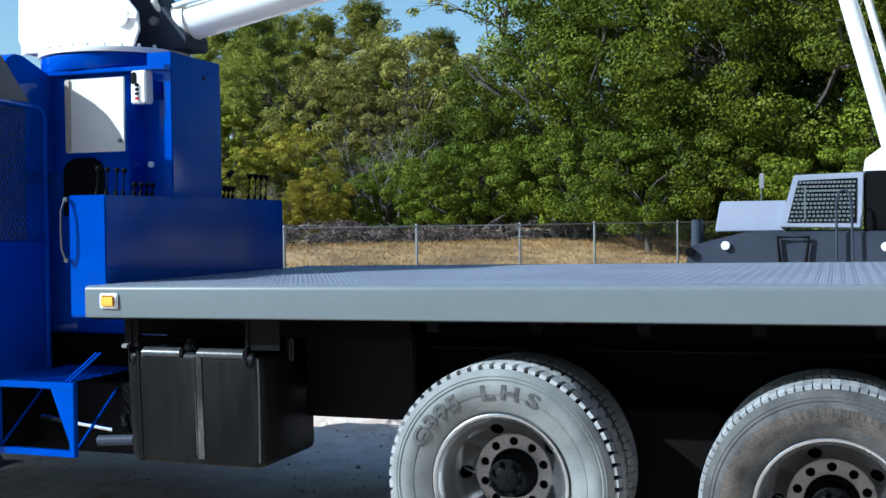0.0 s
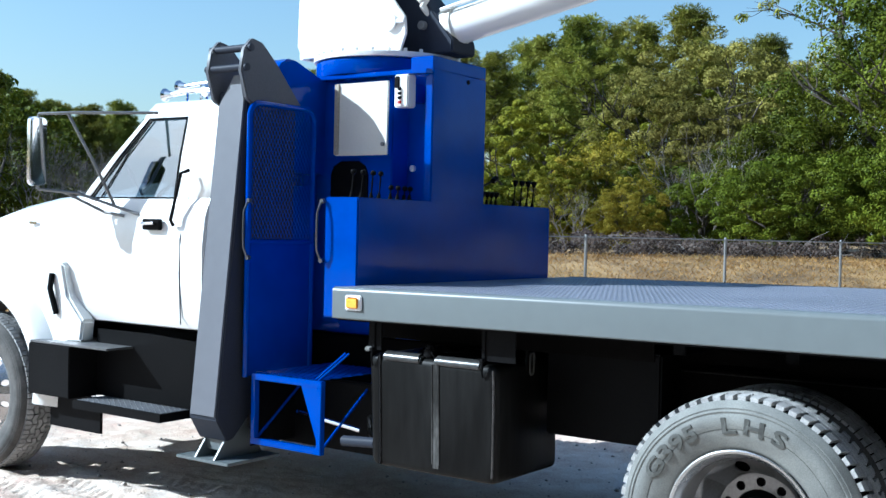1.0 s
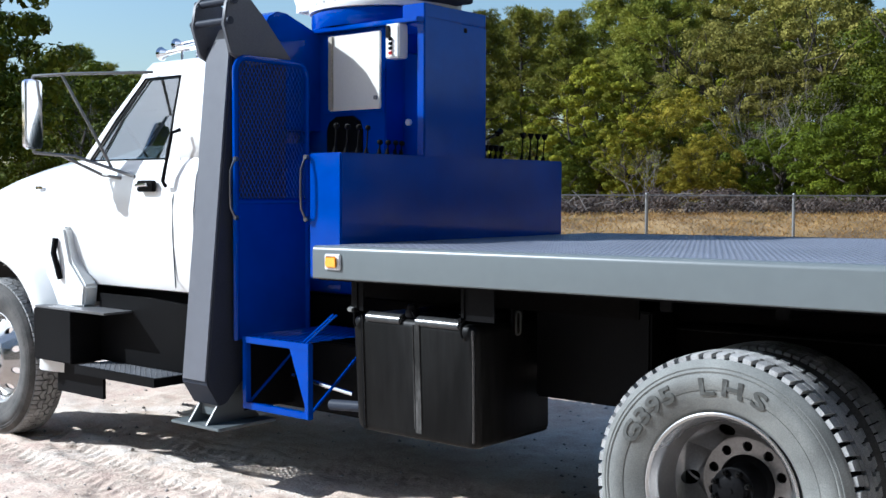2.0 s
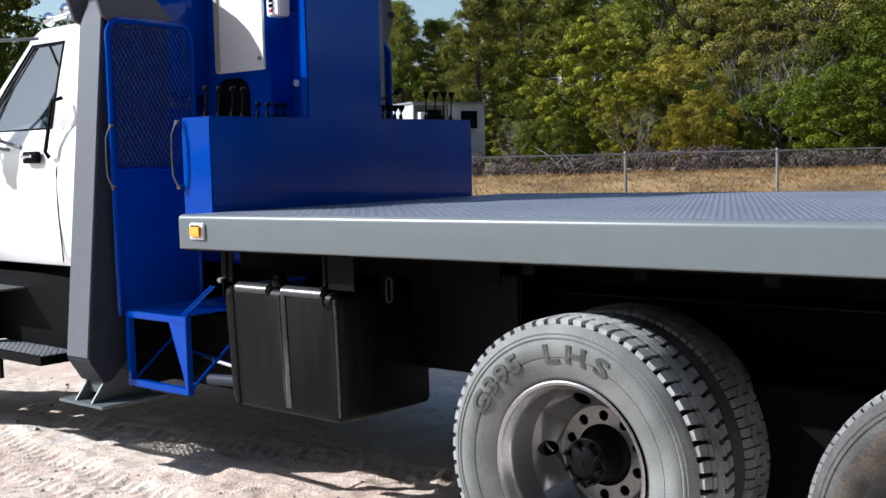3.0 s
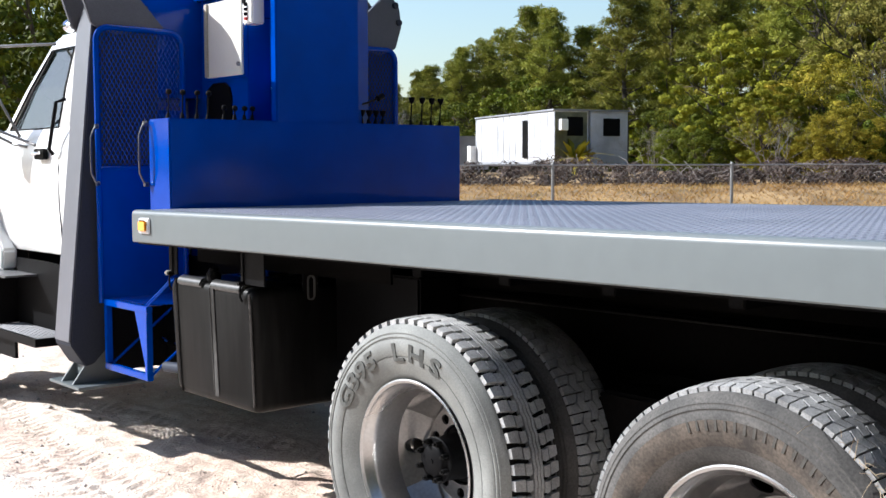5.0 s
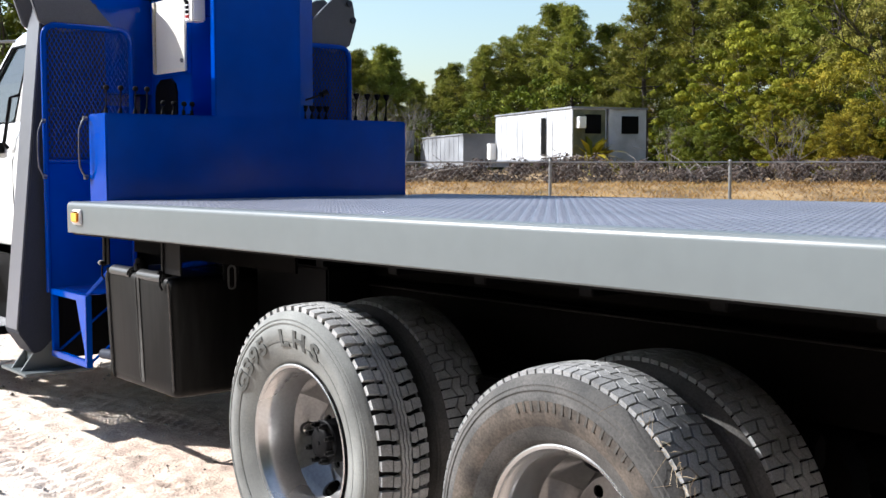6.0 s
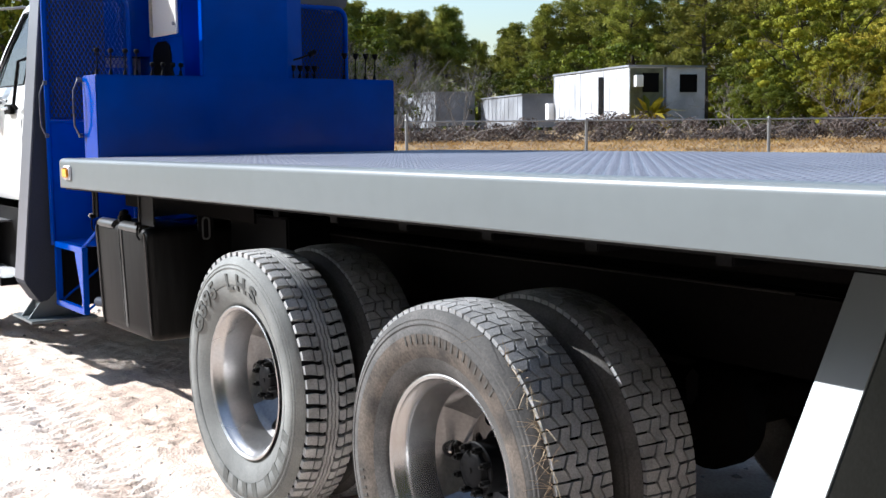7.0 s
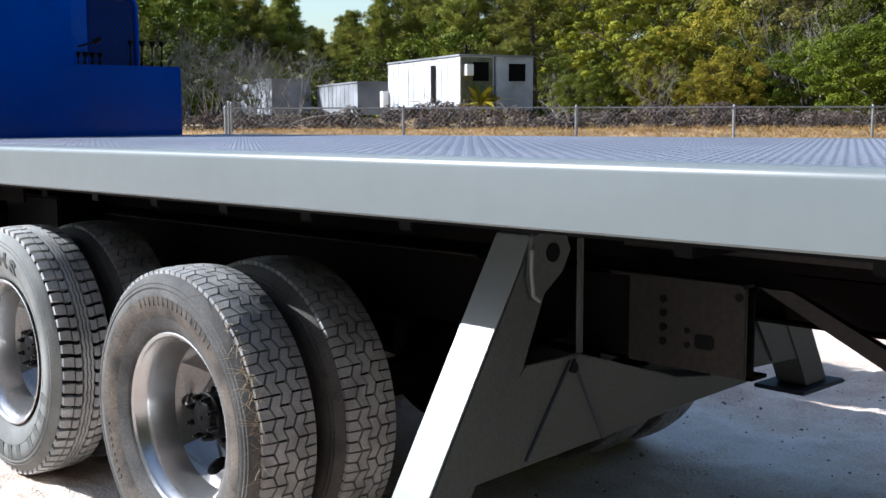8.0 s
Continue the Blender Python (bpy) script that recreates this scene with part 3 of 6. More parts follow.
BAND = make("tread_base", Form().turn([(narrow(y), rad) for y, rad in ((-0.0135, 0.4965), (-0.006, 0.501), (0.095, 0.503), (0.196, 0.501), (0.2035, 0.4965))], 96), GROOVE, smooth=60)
RIM_D, RIM_F = make("wheel", rim_form(True), STEEL), make("wheel", rim_form(False), STEEL)
TYRE_A, TYRE_B = make("tyre", tyre_form(), RUBBER, smooth=60), make("tyre", tyre_form(), RUBBER_B, smooth=60)
TREAD_A, TREAD_B = make("tread", tread_a(), TREAD, smooth=0), make("tread", tread_b(), TREAD_WORN, smooth=0)
hubf = Form().turn([(0.26, 0.106), (0.235, 0.104), (0.215, 0.086), (0.125, 0.078), (0.116, 0.083), (0.108, 0.084), (0.104, 0.080), (0.104, 0.062), (0.097, 0.059), (0.091, 0.055), (0.087, 0.049), (0.086, 0.008), (0.082, 0.007), (0.082, 0.0)], 40)
HUB = make("hub", hubf, BLACK)
WDISC = make("disc", disc_form(), DISC)
nutf = Form().cyl((0, 0, 0), (0, -0.026, 0), 0.011, 6).cyl((0, -0.024, 0), (0, -0.036, 0), 0.006, 8)
NUT = make("hub_nut", nutf, PLASTIC)
DRUM = make("brake_drum", Form().turn([(0.247, 0.0), (0.247, 0.2455), (0.36, 0.2455), (0.36, 0.0)], 40), FRAME)


def rear_wheel(x, y, z, tyre, tread, near, spin, set_in=0.0):
    """A pair of tyres on a dished wheel; near: the side that faces the yard."""
    m = pose(x, y, z, 0, spin, 0) if near else pose(x, both(y), z, 0, 0, 180)
    w = part("wheel", RIM_D, STEEL, truck, "silver painted dished steel wheel with dual tyres", at=m)
    part("tyre", tyre, RUBBER, w, at=pose(0, set_in, 0))
    part("tread", tread, TREAD, w, at=pose(0, set_in, 0))
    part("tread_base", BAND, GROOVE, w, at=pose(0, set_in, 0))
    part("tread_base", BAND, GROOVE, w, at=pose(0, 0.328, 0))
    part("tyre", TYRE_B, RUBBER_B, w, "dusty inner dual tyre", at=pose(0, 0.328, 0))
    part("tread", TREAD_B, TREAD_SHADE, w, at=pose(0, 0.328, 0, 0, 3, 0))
    part("disc", WDISC, DISC, w, "pierced disc, grey darkened for the barrel's shade")
    part("hub", HUB, HUBBLACK, w, "black hub with studs")
    part("brake_drum", DRUM, FRAME, w)
    for i in range(8):
        a = 2 * math.pi * (i + 0.5) / 8
        part("hub_nut", NUT, HUBBLACK, w, at=pose(0.071 * math.cos(a), 0.105, 0.071 * math.sin(a)))
    part("valve_stem", Form().tube([(-0.225, 0.19, 0.02), (-0.19, 0.15, 0.018), (-0.15, 0.12, 0.015)], 0.0045, 6), STEEL, w)
    return w


w1 = rear_wheel(2.08, 0.037, 0.503, TYRE_A, TREAD_A, True, 0, 0.015)
for ch, a in zip("G395LHS", (151, 139.5, 130, 120.5, 97, 82, 67)):
    part("letter", letters(ch, (a,), 0.088, 0.372), LETTER, w1, "dark raised letter", smooth=0, at=pose(0, 0.015, 0))
for a in (-18, -30, -42, -54, -72, -84, -96, -108):
    part("lettering_bar", plain_bars((a,), 0.387, 0.443, 0.040, -0.0465), LETTER, w1, smooth=0, at=pose(0, 0.015, 0))
for rad, y in ((0.3885, -0.0436), (0.4515, -0.0440), (0.4675, -0.0414)):
    part("wall_line", Form().turn([(y + 0.001, rad - 0.0012), (y - 0.0012, rad), (y + 0.001, rad + 0.0012)], 96), LETTER, w1, "thin dark moulded line round the wall", at=pose(0, 0.015, 0))
w2 = rear_wheel(3.435, 0.037, 0.468, TYRE_B, TREAD_B, True, 0)
part("dust_band", Form().turn([(-0.0235, 0.338), (-0.0375, 0.365), (-0.0435, 0.385), (-0.0452, 0.391), (-0.0475, 0.415), (-0.0478, 0.428)], 96), DUSTBAND, w2, "brown dust on the tyre wall", smooth=60)
for a in [110 - 4.1 * i for i in range(16)]:
    part("lettering_bar", plain_bars((a,), 0.400, 0.428, 0.0085, -0.0475), LETTER_B, w2, smooth=0)
for a in (190, 193.5, 198, 201.5, 206, 209.5, 214, 217.5):
    part("lettering_bar", plain_bars((a,), 0.40, 0.427, 0.008, -0.0475), LETTER_B, w2, smooth=0)
for x, z in ((2.08, 0.503), (3.435, 0.468)):
    rear_wheel(x, 0.037, z, TYRE_B, TREAD_B, False, 0)
# dry grass caught in the tread of one tyre
gr = Form()
rs = random.Random(8)
for i in range(120):
    a = radians(rs.gauss(20, 16))
    p = Vector((0.505 * math.cos(a), -0.02 + rs.uniform(-0.01, 0.02), 0.505 * math.sin(a)))
    d = Vector((rs.uniform(-1, 1), -abs(rs.gauss(0.3, 0.4)), rs.uniform(-1, 1))).normalized() * rs.uniform(0.02, 0.085)
    gr.tube([p, p + d * 0.5 + Vector((0, 0, 0.004)), p + d], 0.0010, 3, 0.0005)
tagged(part("caught_grass", gr, STALK, w2, "dry grass caught in the tread", smooth=0), kind="stuff")
for sy in (0.09, both(0.09)):
    m = pose(-3.11, sy, 0.51) if sy < CY else pose(-3.11, sy, 0.51, 0, 0, 180)
    wf = part("wheel", RIM_F, CHROME, truck, "polished front wheel with black tyre", at=m)
    part("tyre", TYRE_B, RUBBER_B, wf)
    part("tread", TREAD_B, TREAD, wf)
    for i in range(10):
        a = 2 * math.pi * (i + 0.5) / 10
        part("wheel_nut", NUT, CHROME, wf, at=pose(0.143 * math.cos(a), -0.058, 0.143 * math.sin(a)))
part("front_axle", Form().cyl((-3.11, 0.3, 0.48), (-3.11, both(0.3), 0.48), 0.06, 16), FRAME, truck)

# fuel tank with its hangers
def rounded(x0, x1, z0, z1, r, k=5):
    pts = []
    for cx, cz, a in ((x1 - r, z1 - r, 0), (x0 + r, z1 - r, 90), (x0 + r, z0 + r, 180), (x1 - r, z0 + r, 270)):
        pts += [(cx + r * math.cos(radians(a + 90 * i / k)), cz + r * math.sin(radians(a + 90 * i / k))) for i in range(k + 1)]
    return pts


PALEPLASTIC = surface("pale_worn_plastic", (0.07, 0.07, 0.067), 0.5, var=0.3, bump=0.03, fine=60)
# glossier and paler than the tank, so shoulders and edges look sunlit
RIDGE = surface("sunlit_edge_plastic", (0.03, 0.03, 0.03), 0.27, var=0.4, bump=0.05, fine=40, spec=0.5)
def tank_body(x0, x1, z0, z1, y0, y1):
    """A moulded tank: rounded all round, its front bowed a little, its walls drawn in towards the floor."""
    f, n = Form(), 5
    rows = []
    r = 0.035
    for y, inset in [(y0, r), (y0 + 0.006, r * 0.45), (y0 + 0.018, r * 0.12), (y0 + 0.04, 0.0), (y1 - 0.04, 0.0), (y1, r)]:
        ring_ = []
        for x, z in rounded(x0 + inset, x1 - inset, z0 + inset, z1 - inset, 0.045, n):
            low = (z1 - z) / (z1 - z0)
            ring_.append((x + (0.012 if x < (x0 + x1) / 2 else -0.006) * low, y + 0.022 * low, z))
        rows.append(ring_)
    m = len(rows[0])
    f.add([p for r_ in rows for p in r_], [(i * m + j, i * m + (j + 1) % m, (i + 1) * m + (j + 1) % m, (i + 1) * m + j) for i in range(len(rows) - 1) for j in range(m)])
    f.f += [tuple(range(m)), tuple(range((len(rows) - 1) * m, len(rows) * m))]
    return f


def tank_at(far):
    """The moulded tank with its seam, straps and hangers; far: on the other side of the truck."""
    top = tagged(part("fuel_tank", tank_body(0.130, 0.888, 0.465, 1.022, 0.116, 0.70), MOULDED, truck, "dusty black moulded tank hung below the bed", smooth=50, at=Matrix.Translation((0, 2 * CY, 0)) @ Matrix.Diagonal((1, -1, 1, 1)) if far else None))
    lean = lambda z: 0.022 * (1.022 - z) / 0.557
    def slab(x0, x1, z0, z1, out, deep=0.012):
        return Form().prism([(x0, 0.116 + lean(z0) - out, z0), (x1, 0.116 + lean(z0) - out, z0), (x1, 0.116 + lean(z1) - out, z1), (x0, 0.116 + lean(z1) - out, z1)], (0, deep, 0))
    part("mould_seam", slab(0.524, 0.562, 0.50, 1.0, 0.0015), SCUFF, top, "scuffed seam down the tank", bevel=0.0015)
    for x in (0.520, 0.558):
        part("seam_edge", slab(x, x + 0.007, 0.52, 1.0, 0.0045), SCUFF, top, bevel=0.0015)
    # rolled shoulders each side of the filler
    for x0, x1 in ((0.225, 0.452), (0.535, 0.80)):
        pts = []
        for k in range(9):
            a_ = radians(200 - 25 * k)
            pts.append((0.142 + 0.036 * math.cos(a_), 1.008 + 0.034 * math.sin(a_)))
        sh = Form().prism([(x0, y, z) for y, z in pts + [(0.6, 1.035), (0.6, 0.99)]], (x1 - x0, 0, 0))
        part("top_ridge", sh, RIDGE, top, bevel=0.008, smooth=50)
    cap = part("filler_cap", Form().cyl((0.478, 0.165, 1.025), (0.478, 0.165, 1.068), 0.034, 24).cyl((0.478, 0.165, 1.068), (0.478, 0.158, 1.09), 0.028, 24, 0.02), BLACK, top, bevel=0.006)
    part("cap_tether", Form().tube([(0.50, 0.14, 1.06), (0.515, 0.125, 1.05), (0.53, 0.13, 1.03)], 0.004, 6), BLACK, cap)
    for x in (0.165, 0.815):
        part("hanger_strap", Form().box(x - 0.009, x + 0.009, 0.112, 0.117, 1.03, 1.192), BLACK, top, bevel=0.0015)
        part("hanger_hook", Form().tube([(x, 0.110, 1.05), (x + 0.002, 0.100, 1.02), (x + 0.002, 0.100, 0.985), (x, 0.112, 0.965)], 0.0048, 8), BLACK, top)
        part("hanger_bolt", Form().cyl((x, 0.092, 1.045), (x, 0.125, 1.045), 0.0095, 8), BLACK, top)
    part("strap", slab(0.192, 0.208, 0.475, 1.025, 0.003), BLACK, top, bevel=0.002)
    part("strap", slab(0.208, 0.2105, 0.48, 1.02, 0.006), RIDGE, top, bevel=0.001)
    part("edge_lip", Form().tube([(0.873, 0.112, 1.0), (0.874, 0.118, 0.9), (0.868, 0.131, 0.6), (0.862, 0.138, 0.50)], 0.0065, 8), RIDGE, top)
    part("bracket", Form().box(0.122, 0.165, 0.095, 0.145, 1.034, 1.056), GALV, top, bevel=0.006)
    ring_o, ring_i = rounded(0.405, 0.447, 0.952, 1.066, 0.02), rounded(0.412, 0.440, 0.960, 1.058, 0.014)
    m = len(ring_o)
    slot = Form()
    slot.add([(x, y, z) for x in (0.880, 0.8925) for r_ in (ring_o, ring_i) for y, z in r_], [f_ for i in range(m) for j in [(i + 1) % m] for f_ in ((2 * m + i, 2 * m + j, 3 * m + j, 3 * m + i), (i, j, 2 * m + j, 2 * m + i), (m + i, 3 * m + i, 3 * m + j, m + j))])
    part("slot_plate", Form().box(0.874, 0.886, 0.385, 0.467, 0.94, 1.085), BLACK, top, bevel=0.002)
    part("side_slot", slot, PALEPLASTIC, top, "pale outlined slot in the tank's side")
    # painted plates that drop from the bed rail to carry the tank
    for x0, x1 in ((0.128, 0.21), (0.80, 0.985)):
        part("hanger_plate", Form().box(x0, x1, 0.1195, 0.1275, 1.04, 1.186), BLACK, top, bevel=0.002)


tank_at(False)
# far tank and box are unseen, added to cut off light below the bed
tank_at(True)
part("far_filler_box", Form().box(0.98, 1.48, both(0.62), both(0.12), 0.50, 1.05), BLACK, truck, "unseen black box added on the far side to cut off light", bevel=0.008)
for y0 in (0.50, both(0.62)):
    part("walking_beam", Form().prism([(x, y0, z) for x, z in ((1.95, 0.40), (2.2, 0.36), (2.62, 0.34), (2.90, 0.34), (3.3, 0.35), (3.56, 0.38), (3.56, 0.52), (3.2, 0.62), (2.95, 0.78), (2.56, 0.78), (2.3, 0.64), (1.95, 0.55))], (0, 0.12, 0)), FRAME, truck, "black equaliser beam between the axles", bevel=0.012)
# no part of the truck: sheet added to black out the gap
part("gap_cover", Form().box(-0.03, 1.55, 0.36, 0.372, 1.078, 1.182), FRAME, truck, "black sheet added to darken the gap under the deck edge")
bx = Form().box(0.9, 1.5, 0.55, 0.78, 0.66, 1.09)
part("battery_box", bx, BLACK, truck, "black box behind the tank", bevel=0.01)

# operator's step, platform and guards, on both sides
def mirrored(y, far):
    return both(y) if far else y


def station(far):
    k = lambda y: mirrored(y, far)
    sgn = -1 if far else 1
    st = Form()
    st.box(-0.725, -0.215, k(0.165), k(0.20), 0.805, 0.84)
    st.box(-0.725, -0.215, k(0.165), k(0.20), 0.455, 0.49)
    for x in (-0.725, -0.25):
        st.box(x, x + 0.034, k(0.166), k(0.199), 0.489, 0.806)
    step = part("step_frame", st, BLUE, truck, "blue welded step frame under the control platform", bevel=0.004)
    part("gusset", Form().prism([(-0.36, k(0.17), 0.806), (-0.25, k(0.17), 0.806), (-0.25, k(0.17), 0.53)], (0, sgn * 0.008, 0)), BLUE, step)
    for x in (-0.71, -0.235):
        part("brace", Form().tube([(x, k(0.19), 0.475), (x, k(0.62), 0.80)], 0.0075, 8), BLUE, step)
    part("brace", Form().tube([(-0.29, k(0.20), 0.84), (-0.155, k(0.28), 0.985)], 0.0055, 8), BLUE, step)
    part("brace", Form().tube([(-0.265, k(0.20), 0.84), (-0.13, k(0.28), 0.985)], 0.0055, 8), BLUE, step)
    # grating of the platform and of the step below
    for z, y0, y1 in ((0.842, 0.20, 0.84),):
        gt = Form()
        bars(gt, (-0.72, k(y0), z), (1, 0, 0), (0, sgn, 0), 0.48, y1 - y0, 0.045, 0.09, 0.0035)
        part("grating", gt, BLUE, step, "blue expanded-metal tread", smooth=0)
    bk = Form().box(-0.79, -0.05, k(0.845), k(0.852), 0.80, 1.70)
    part("back_plate", bk, BLUE, truck, "blue steel plate behind the platform")
    # front guard: tube frame, sheet below, expanded metal above
    y0, y1, zt, r = 0.185, 0.70, 2.315, 0.075
    line = [(-0.79, k(y0), 0.81)] + [(-0.79, k(y0 + r - r * math.cos(radians(a))), zt - r + r * math.sin(radians(a))) for a in range(0, 91, 18)]
    line += [(-0.79, k(y1 - r + r * math.sin(radians(a))), zt - r + r * math.cos(radians(a))) for a in range(0, 91, 18)] + [(-0.79, k(y1), 0.81)]
    gd = part("guard_frame", Form().tube(line, 0.0165, 10), BLUE, truck, "blue tube guard with expanded metal at the platform")
    part("guard_sheet", Form().box(-0.793, -0.788, k(y0 + 0.01), k(y1 - 0.01), 0.815, 1.55), BLUE, gd)
    part("guard_bar", Form().tube([(-0.79, k(y0), 1.55), (-0.79, k(y1), 1.55)], 0.014, 8), BLUE, gd)
    ms = Form()
    bars(ms, (-0.79, k(y0 + 0.01), 1.56), (0, sgn, 0), (0, 0, 1), y1 - y0 - 0.02, zt - 1.575, 0.026, 0.046, 0.0027)
    # dark sheet added to hold the shade seen through the mesh
    part("guard_shade_sheet", Form().box(-0.803, -0.798, k(y0 + 0.012), k(0.55), 1.55, zt - 0.012), DGREY, gd, "dark sheet added for the shade behind the mesh")
    part("guard_sheet", Form().box(-0.803, -0.798, k(0.545), k(y1 - 0.012), 1.55, 1.875), BLUE, gd)
    part("guard_mesh", ms, BLUE, gd, "blue expanded-metal mesh", smooth=0)
    # grab rails
    for x, y in ((-0.772, 0.168), (-0.272, 0.205)):
        gb = Form().tube([(x, k(y), 1.78), (x - 0.004, k(y - 0.012), 1.755), (x - 0.009, k(y - 0.026), 1.715), (x - 0.009, k(y - 0.029), 1.60), (x - 0.009, k(y - 0.026), 1.52), (x - 0.004, k(y - 0.012), 1.485), (x, k(y), 1.46)], 0.0062, 10)
        rail = part("grab_rail", gb, DARKSTEEL, truck, "bare steel grab rail")
        for z in (1.775, 1.465):
            part("foot", Form().cyl((x, k(y + 0.012), z), (x, k(y - 0.008), z), 0.013, 14), DARKSTEEL, rail)


station(False)
station(True)
# sheet added so no lit ground shows through the step
part("step_blackout", Form().box(-0.775, -0.765, 0.215, both(0.215), 0.43, 0.80), BLACK, truck, "black sheet added to hide lit ground behind the step")
part("floor_beam", Form().box(-0.80, -0.06, 0.60, both(0.60), 0.70, 0.80), FRAME, truck, bevel=0.005)

# control console across the truck, its slanted end plates and levers
cons = Form().box(-0.27, -0.046, 0.225, both(0.225) - 0.05, 1.17, 1.797)
console = part("control_console", cons, BLUE, truck, "glossy blue steel console across the front of the bed", bevel=0.007)
for k, y in ((1, 0.79), (-1, both(0.80))):
    part("end_plate", Form().prism([(-0.27, y, 1.171), (-0.06, y, 1.171), (-0.06, y, 0.86), (-0.14, y, 0.86), (-0.2, y, 0.98), (-0.27, y, 1.1)], (0, k * 0.01, 0)), BLUE, console)
for y in (0.75, 1.35):
    part("cap_screw", Form().cyl((-0.16, y, 1.795), (-0.16, y, 1.806), 0.013, 10), BLACK, console)
KNOB = make("knob", Form().turn([(-0.0145, 0.0), (-0.012, 0.009), (-0.006, 0.014), (0.002, 0.015), (0.009, 0.013), (0.0135, 0.007), (0.015, 0.0)], 16), BLACK)
FLATKNOB = make("knob", Form().turn([(-0.02, 0.006), (-0.012, 0.012), (0.006, 0.019), (0.016, 0.019), (0.018, 0.0)], 16), BLACK)


def lever(x, y, z0, z1, lean, knob):
    """A control lever with a knob."""
    lv = part("lever", Form().tube([(x - lean, y, z0), (x - lean * 0.5, y, z0 + (z1 - z0) * 0.45), (x, y, z1)], 0.0042, 8), BLACK, truck, "black control lever with a round knob")
    part("knob", knob, BLACK, lv, at=pose(x, y, z1, 90, 0, 0))
    part("gaiter", Form().cyl((x - lean, y, z0), (x - lean * 0.8, y, z0 + 0.03), 0.013, 10, 0.007), BLACK, lv)


for y in (0.26, 0.338, 0.42, 0.485):
    lever(-0.11, y, 1.797, 1.93, 0.012, KNOB)
for y in (0.575, 0.638, 0.697, 0.745):
    lever(-0.11, y, 1.797, 1.86, 0.006, KNOB)
for y in (1.47, 1.52, 1.57, 1.62):
    lever(-0.11, y, 1.797, 1.86, 0.006, FLATKNOB)
for y in (1.837, 1.918, 1.993, 2.063):
    lever(-0.11, y, 1.797, 1.945, 0.012, FLATKNOB)
# added box: fills the dark space and keeps light out behind the step
part("dark_filler_box", Form().box(-1.35, 0.10, 0.56, both(0.56), 0.40, 0.79), BLACK, truck, "black box added to fill the dark behind the step", bevel=0.01)
part("ram_rod", Form().cyl((-0.66, 0.47, 0.60), (-0.20, 0.47, 0.55), 0.014, 10), CHROME, truck)
part("hose", Form().tube([(-0.15, 0.5, 0.62), (-0.08, 0.42, 0.56), (0.02, 0.40, 0.50), (0.12, 0.46, 0.50)], 0.024, 10), PLASTIC, truck)
part("exhaust_stub", Form().cyl((-0.10, 0.209, 0.545), (0.12, 0.209, 0.56), 0.027, 16), DGREY, truck, bevel=0.004)
part("throttle_arm", Form().tube([(-0.12, 1.44, 1.90), (-0.12, 1.52, 1.92), (-0.12, 1.60, 1.95)], 0.006, 8).cyl((-0.12, 1.59, 1.945), (-0.12, 1.63, 1.965), 0.017, 12), BLACK, truck, "black throttle arm on the pedestal")

# pedestal
ped = Form()
plan = [(-1.02, 0.855), (-0.33, 0.855), (-0.325, 1.0), (-0.115, 1.0), (-0.105, 0.857), (-0.05, 0.857), (-0.062, 1.04), (-0.066, 1.41), (-0.20, 1.585), (-1.02, 1.585)]
ped.prism([(x, y, 0.80) for x, y in plan], (0, 0, 1.735))
pedestal = part("pedestal", ped, BLUE, truck, "glossy blue crane pedestal", bevel=0.006)
col = [(-0.21, 0.858), (-0.052, 0.858), (-0.064, 1.04), (-0.068, 1.408), (-0.20, 1.582), (-0.30, 1.582), (-0.30, 1.1), (-0.21, 1.02)]
part("column", Form().prism([(x, y, 2.534) for x, y in col], (0, 0, 0.075)), BLUE, pedestal, bevel=0.004)
part("door_lip", Form().box(-0.80, -0.33, 0.837, 0.856, 2.045, 2.495).box(-0.95, -0.055, 0.80, 0.856, 2.505, 2.53), BLUE, pedestal, bevel=0.003)
door = part("panel_door", Form().box(-0.735, -0.342, 0.822, 0.838, 2.06, 2.482), OFFWHITE, pedestal, "cream painted panel door on the pedestal", bevel=0.004)
part("hinge_strip", Form().box(-0.735, -0.70, 0.812, 0.823, 2.065, 2.478), DARKCREAM, door, bevel=0.003)
part("latch", Form().cyl((-0.37, 0.822, 2.12), (-0.37, 0.812, 2.12), 0.012, 12), GALV, door)
part("opening", Form().prism([(x, 0.846, z) for x, z in [(-0.78, 1.70), (-0.50, 1.70), (-0.50, 1.95), (-0.52, 2.0), (-0.57, 2.03), (-0.70, 2.03), (-0.76, 2.0), (-0.78, 1.95)]], (0, 0.012, 0)), BLACK, pedestal, "dark opening below the panel")
sw = part("switch_box", Form().box(-0.275, -0.175, 0.79, 0.87, 2.32, 2.505), WHITE, pedestal, "white switch box with red and dark switches", bevel=0.008)
part("switch_bracket", Form().box(-0.25, -0.20, 0.87, 1.0, 2.36, 2.46), BLUE, sw)
part("switch_plate", Form().box(-0.268, -0.235, 0.782, 0.792, 2.43, 2.495), BLACK, sw, bevel=0.004)
for z, c_ in ((2.425, BLACK), (2.40, BLACK), (2.375, BLACK), (2.35, RED)):
    part("switch", Form().cyl((-0.228, 0.792, z), (-0.228, 0.776, z - 0.004), 0.009, 12), c_, sw)
part("gauge", Form().cyl((-0.28, 1.0, 1.99), (-0.28, 0.98, 1.99), 0.019, 20), LENSW, pedestal, bevel=0.003)
part("bolt_hole", Form().cyl((-0.0655, 1.22, 2.50), (-0.0605, 1.22, 2.50), 0.014, 14), BLACK, pedestal)

# slewing ring and turret
TX = -0.66
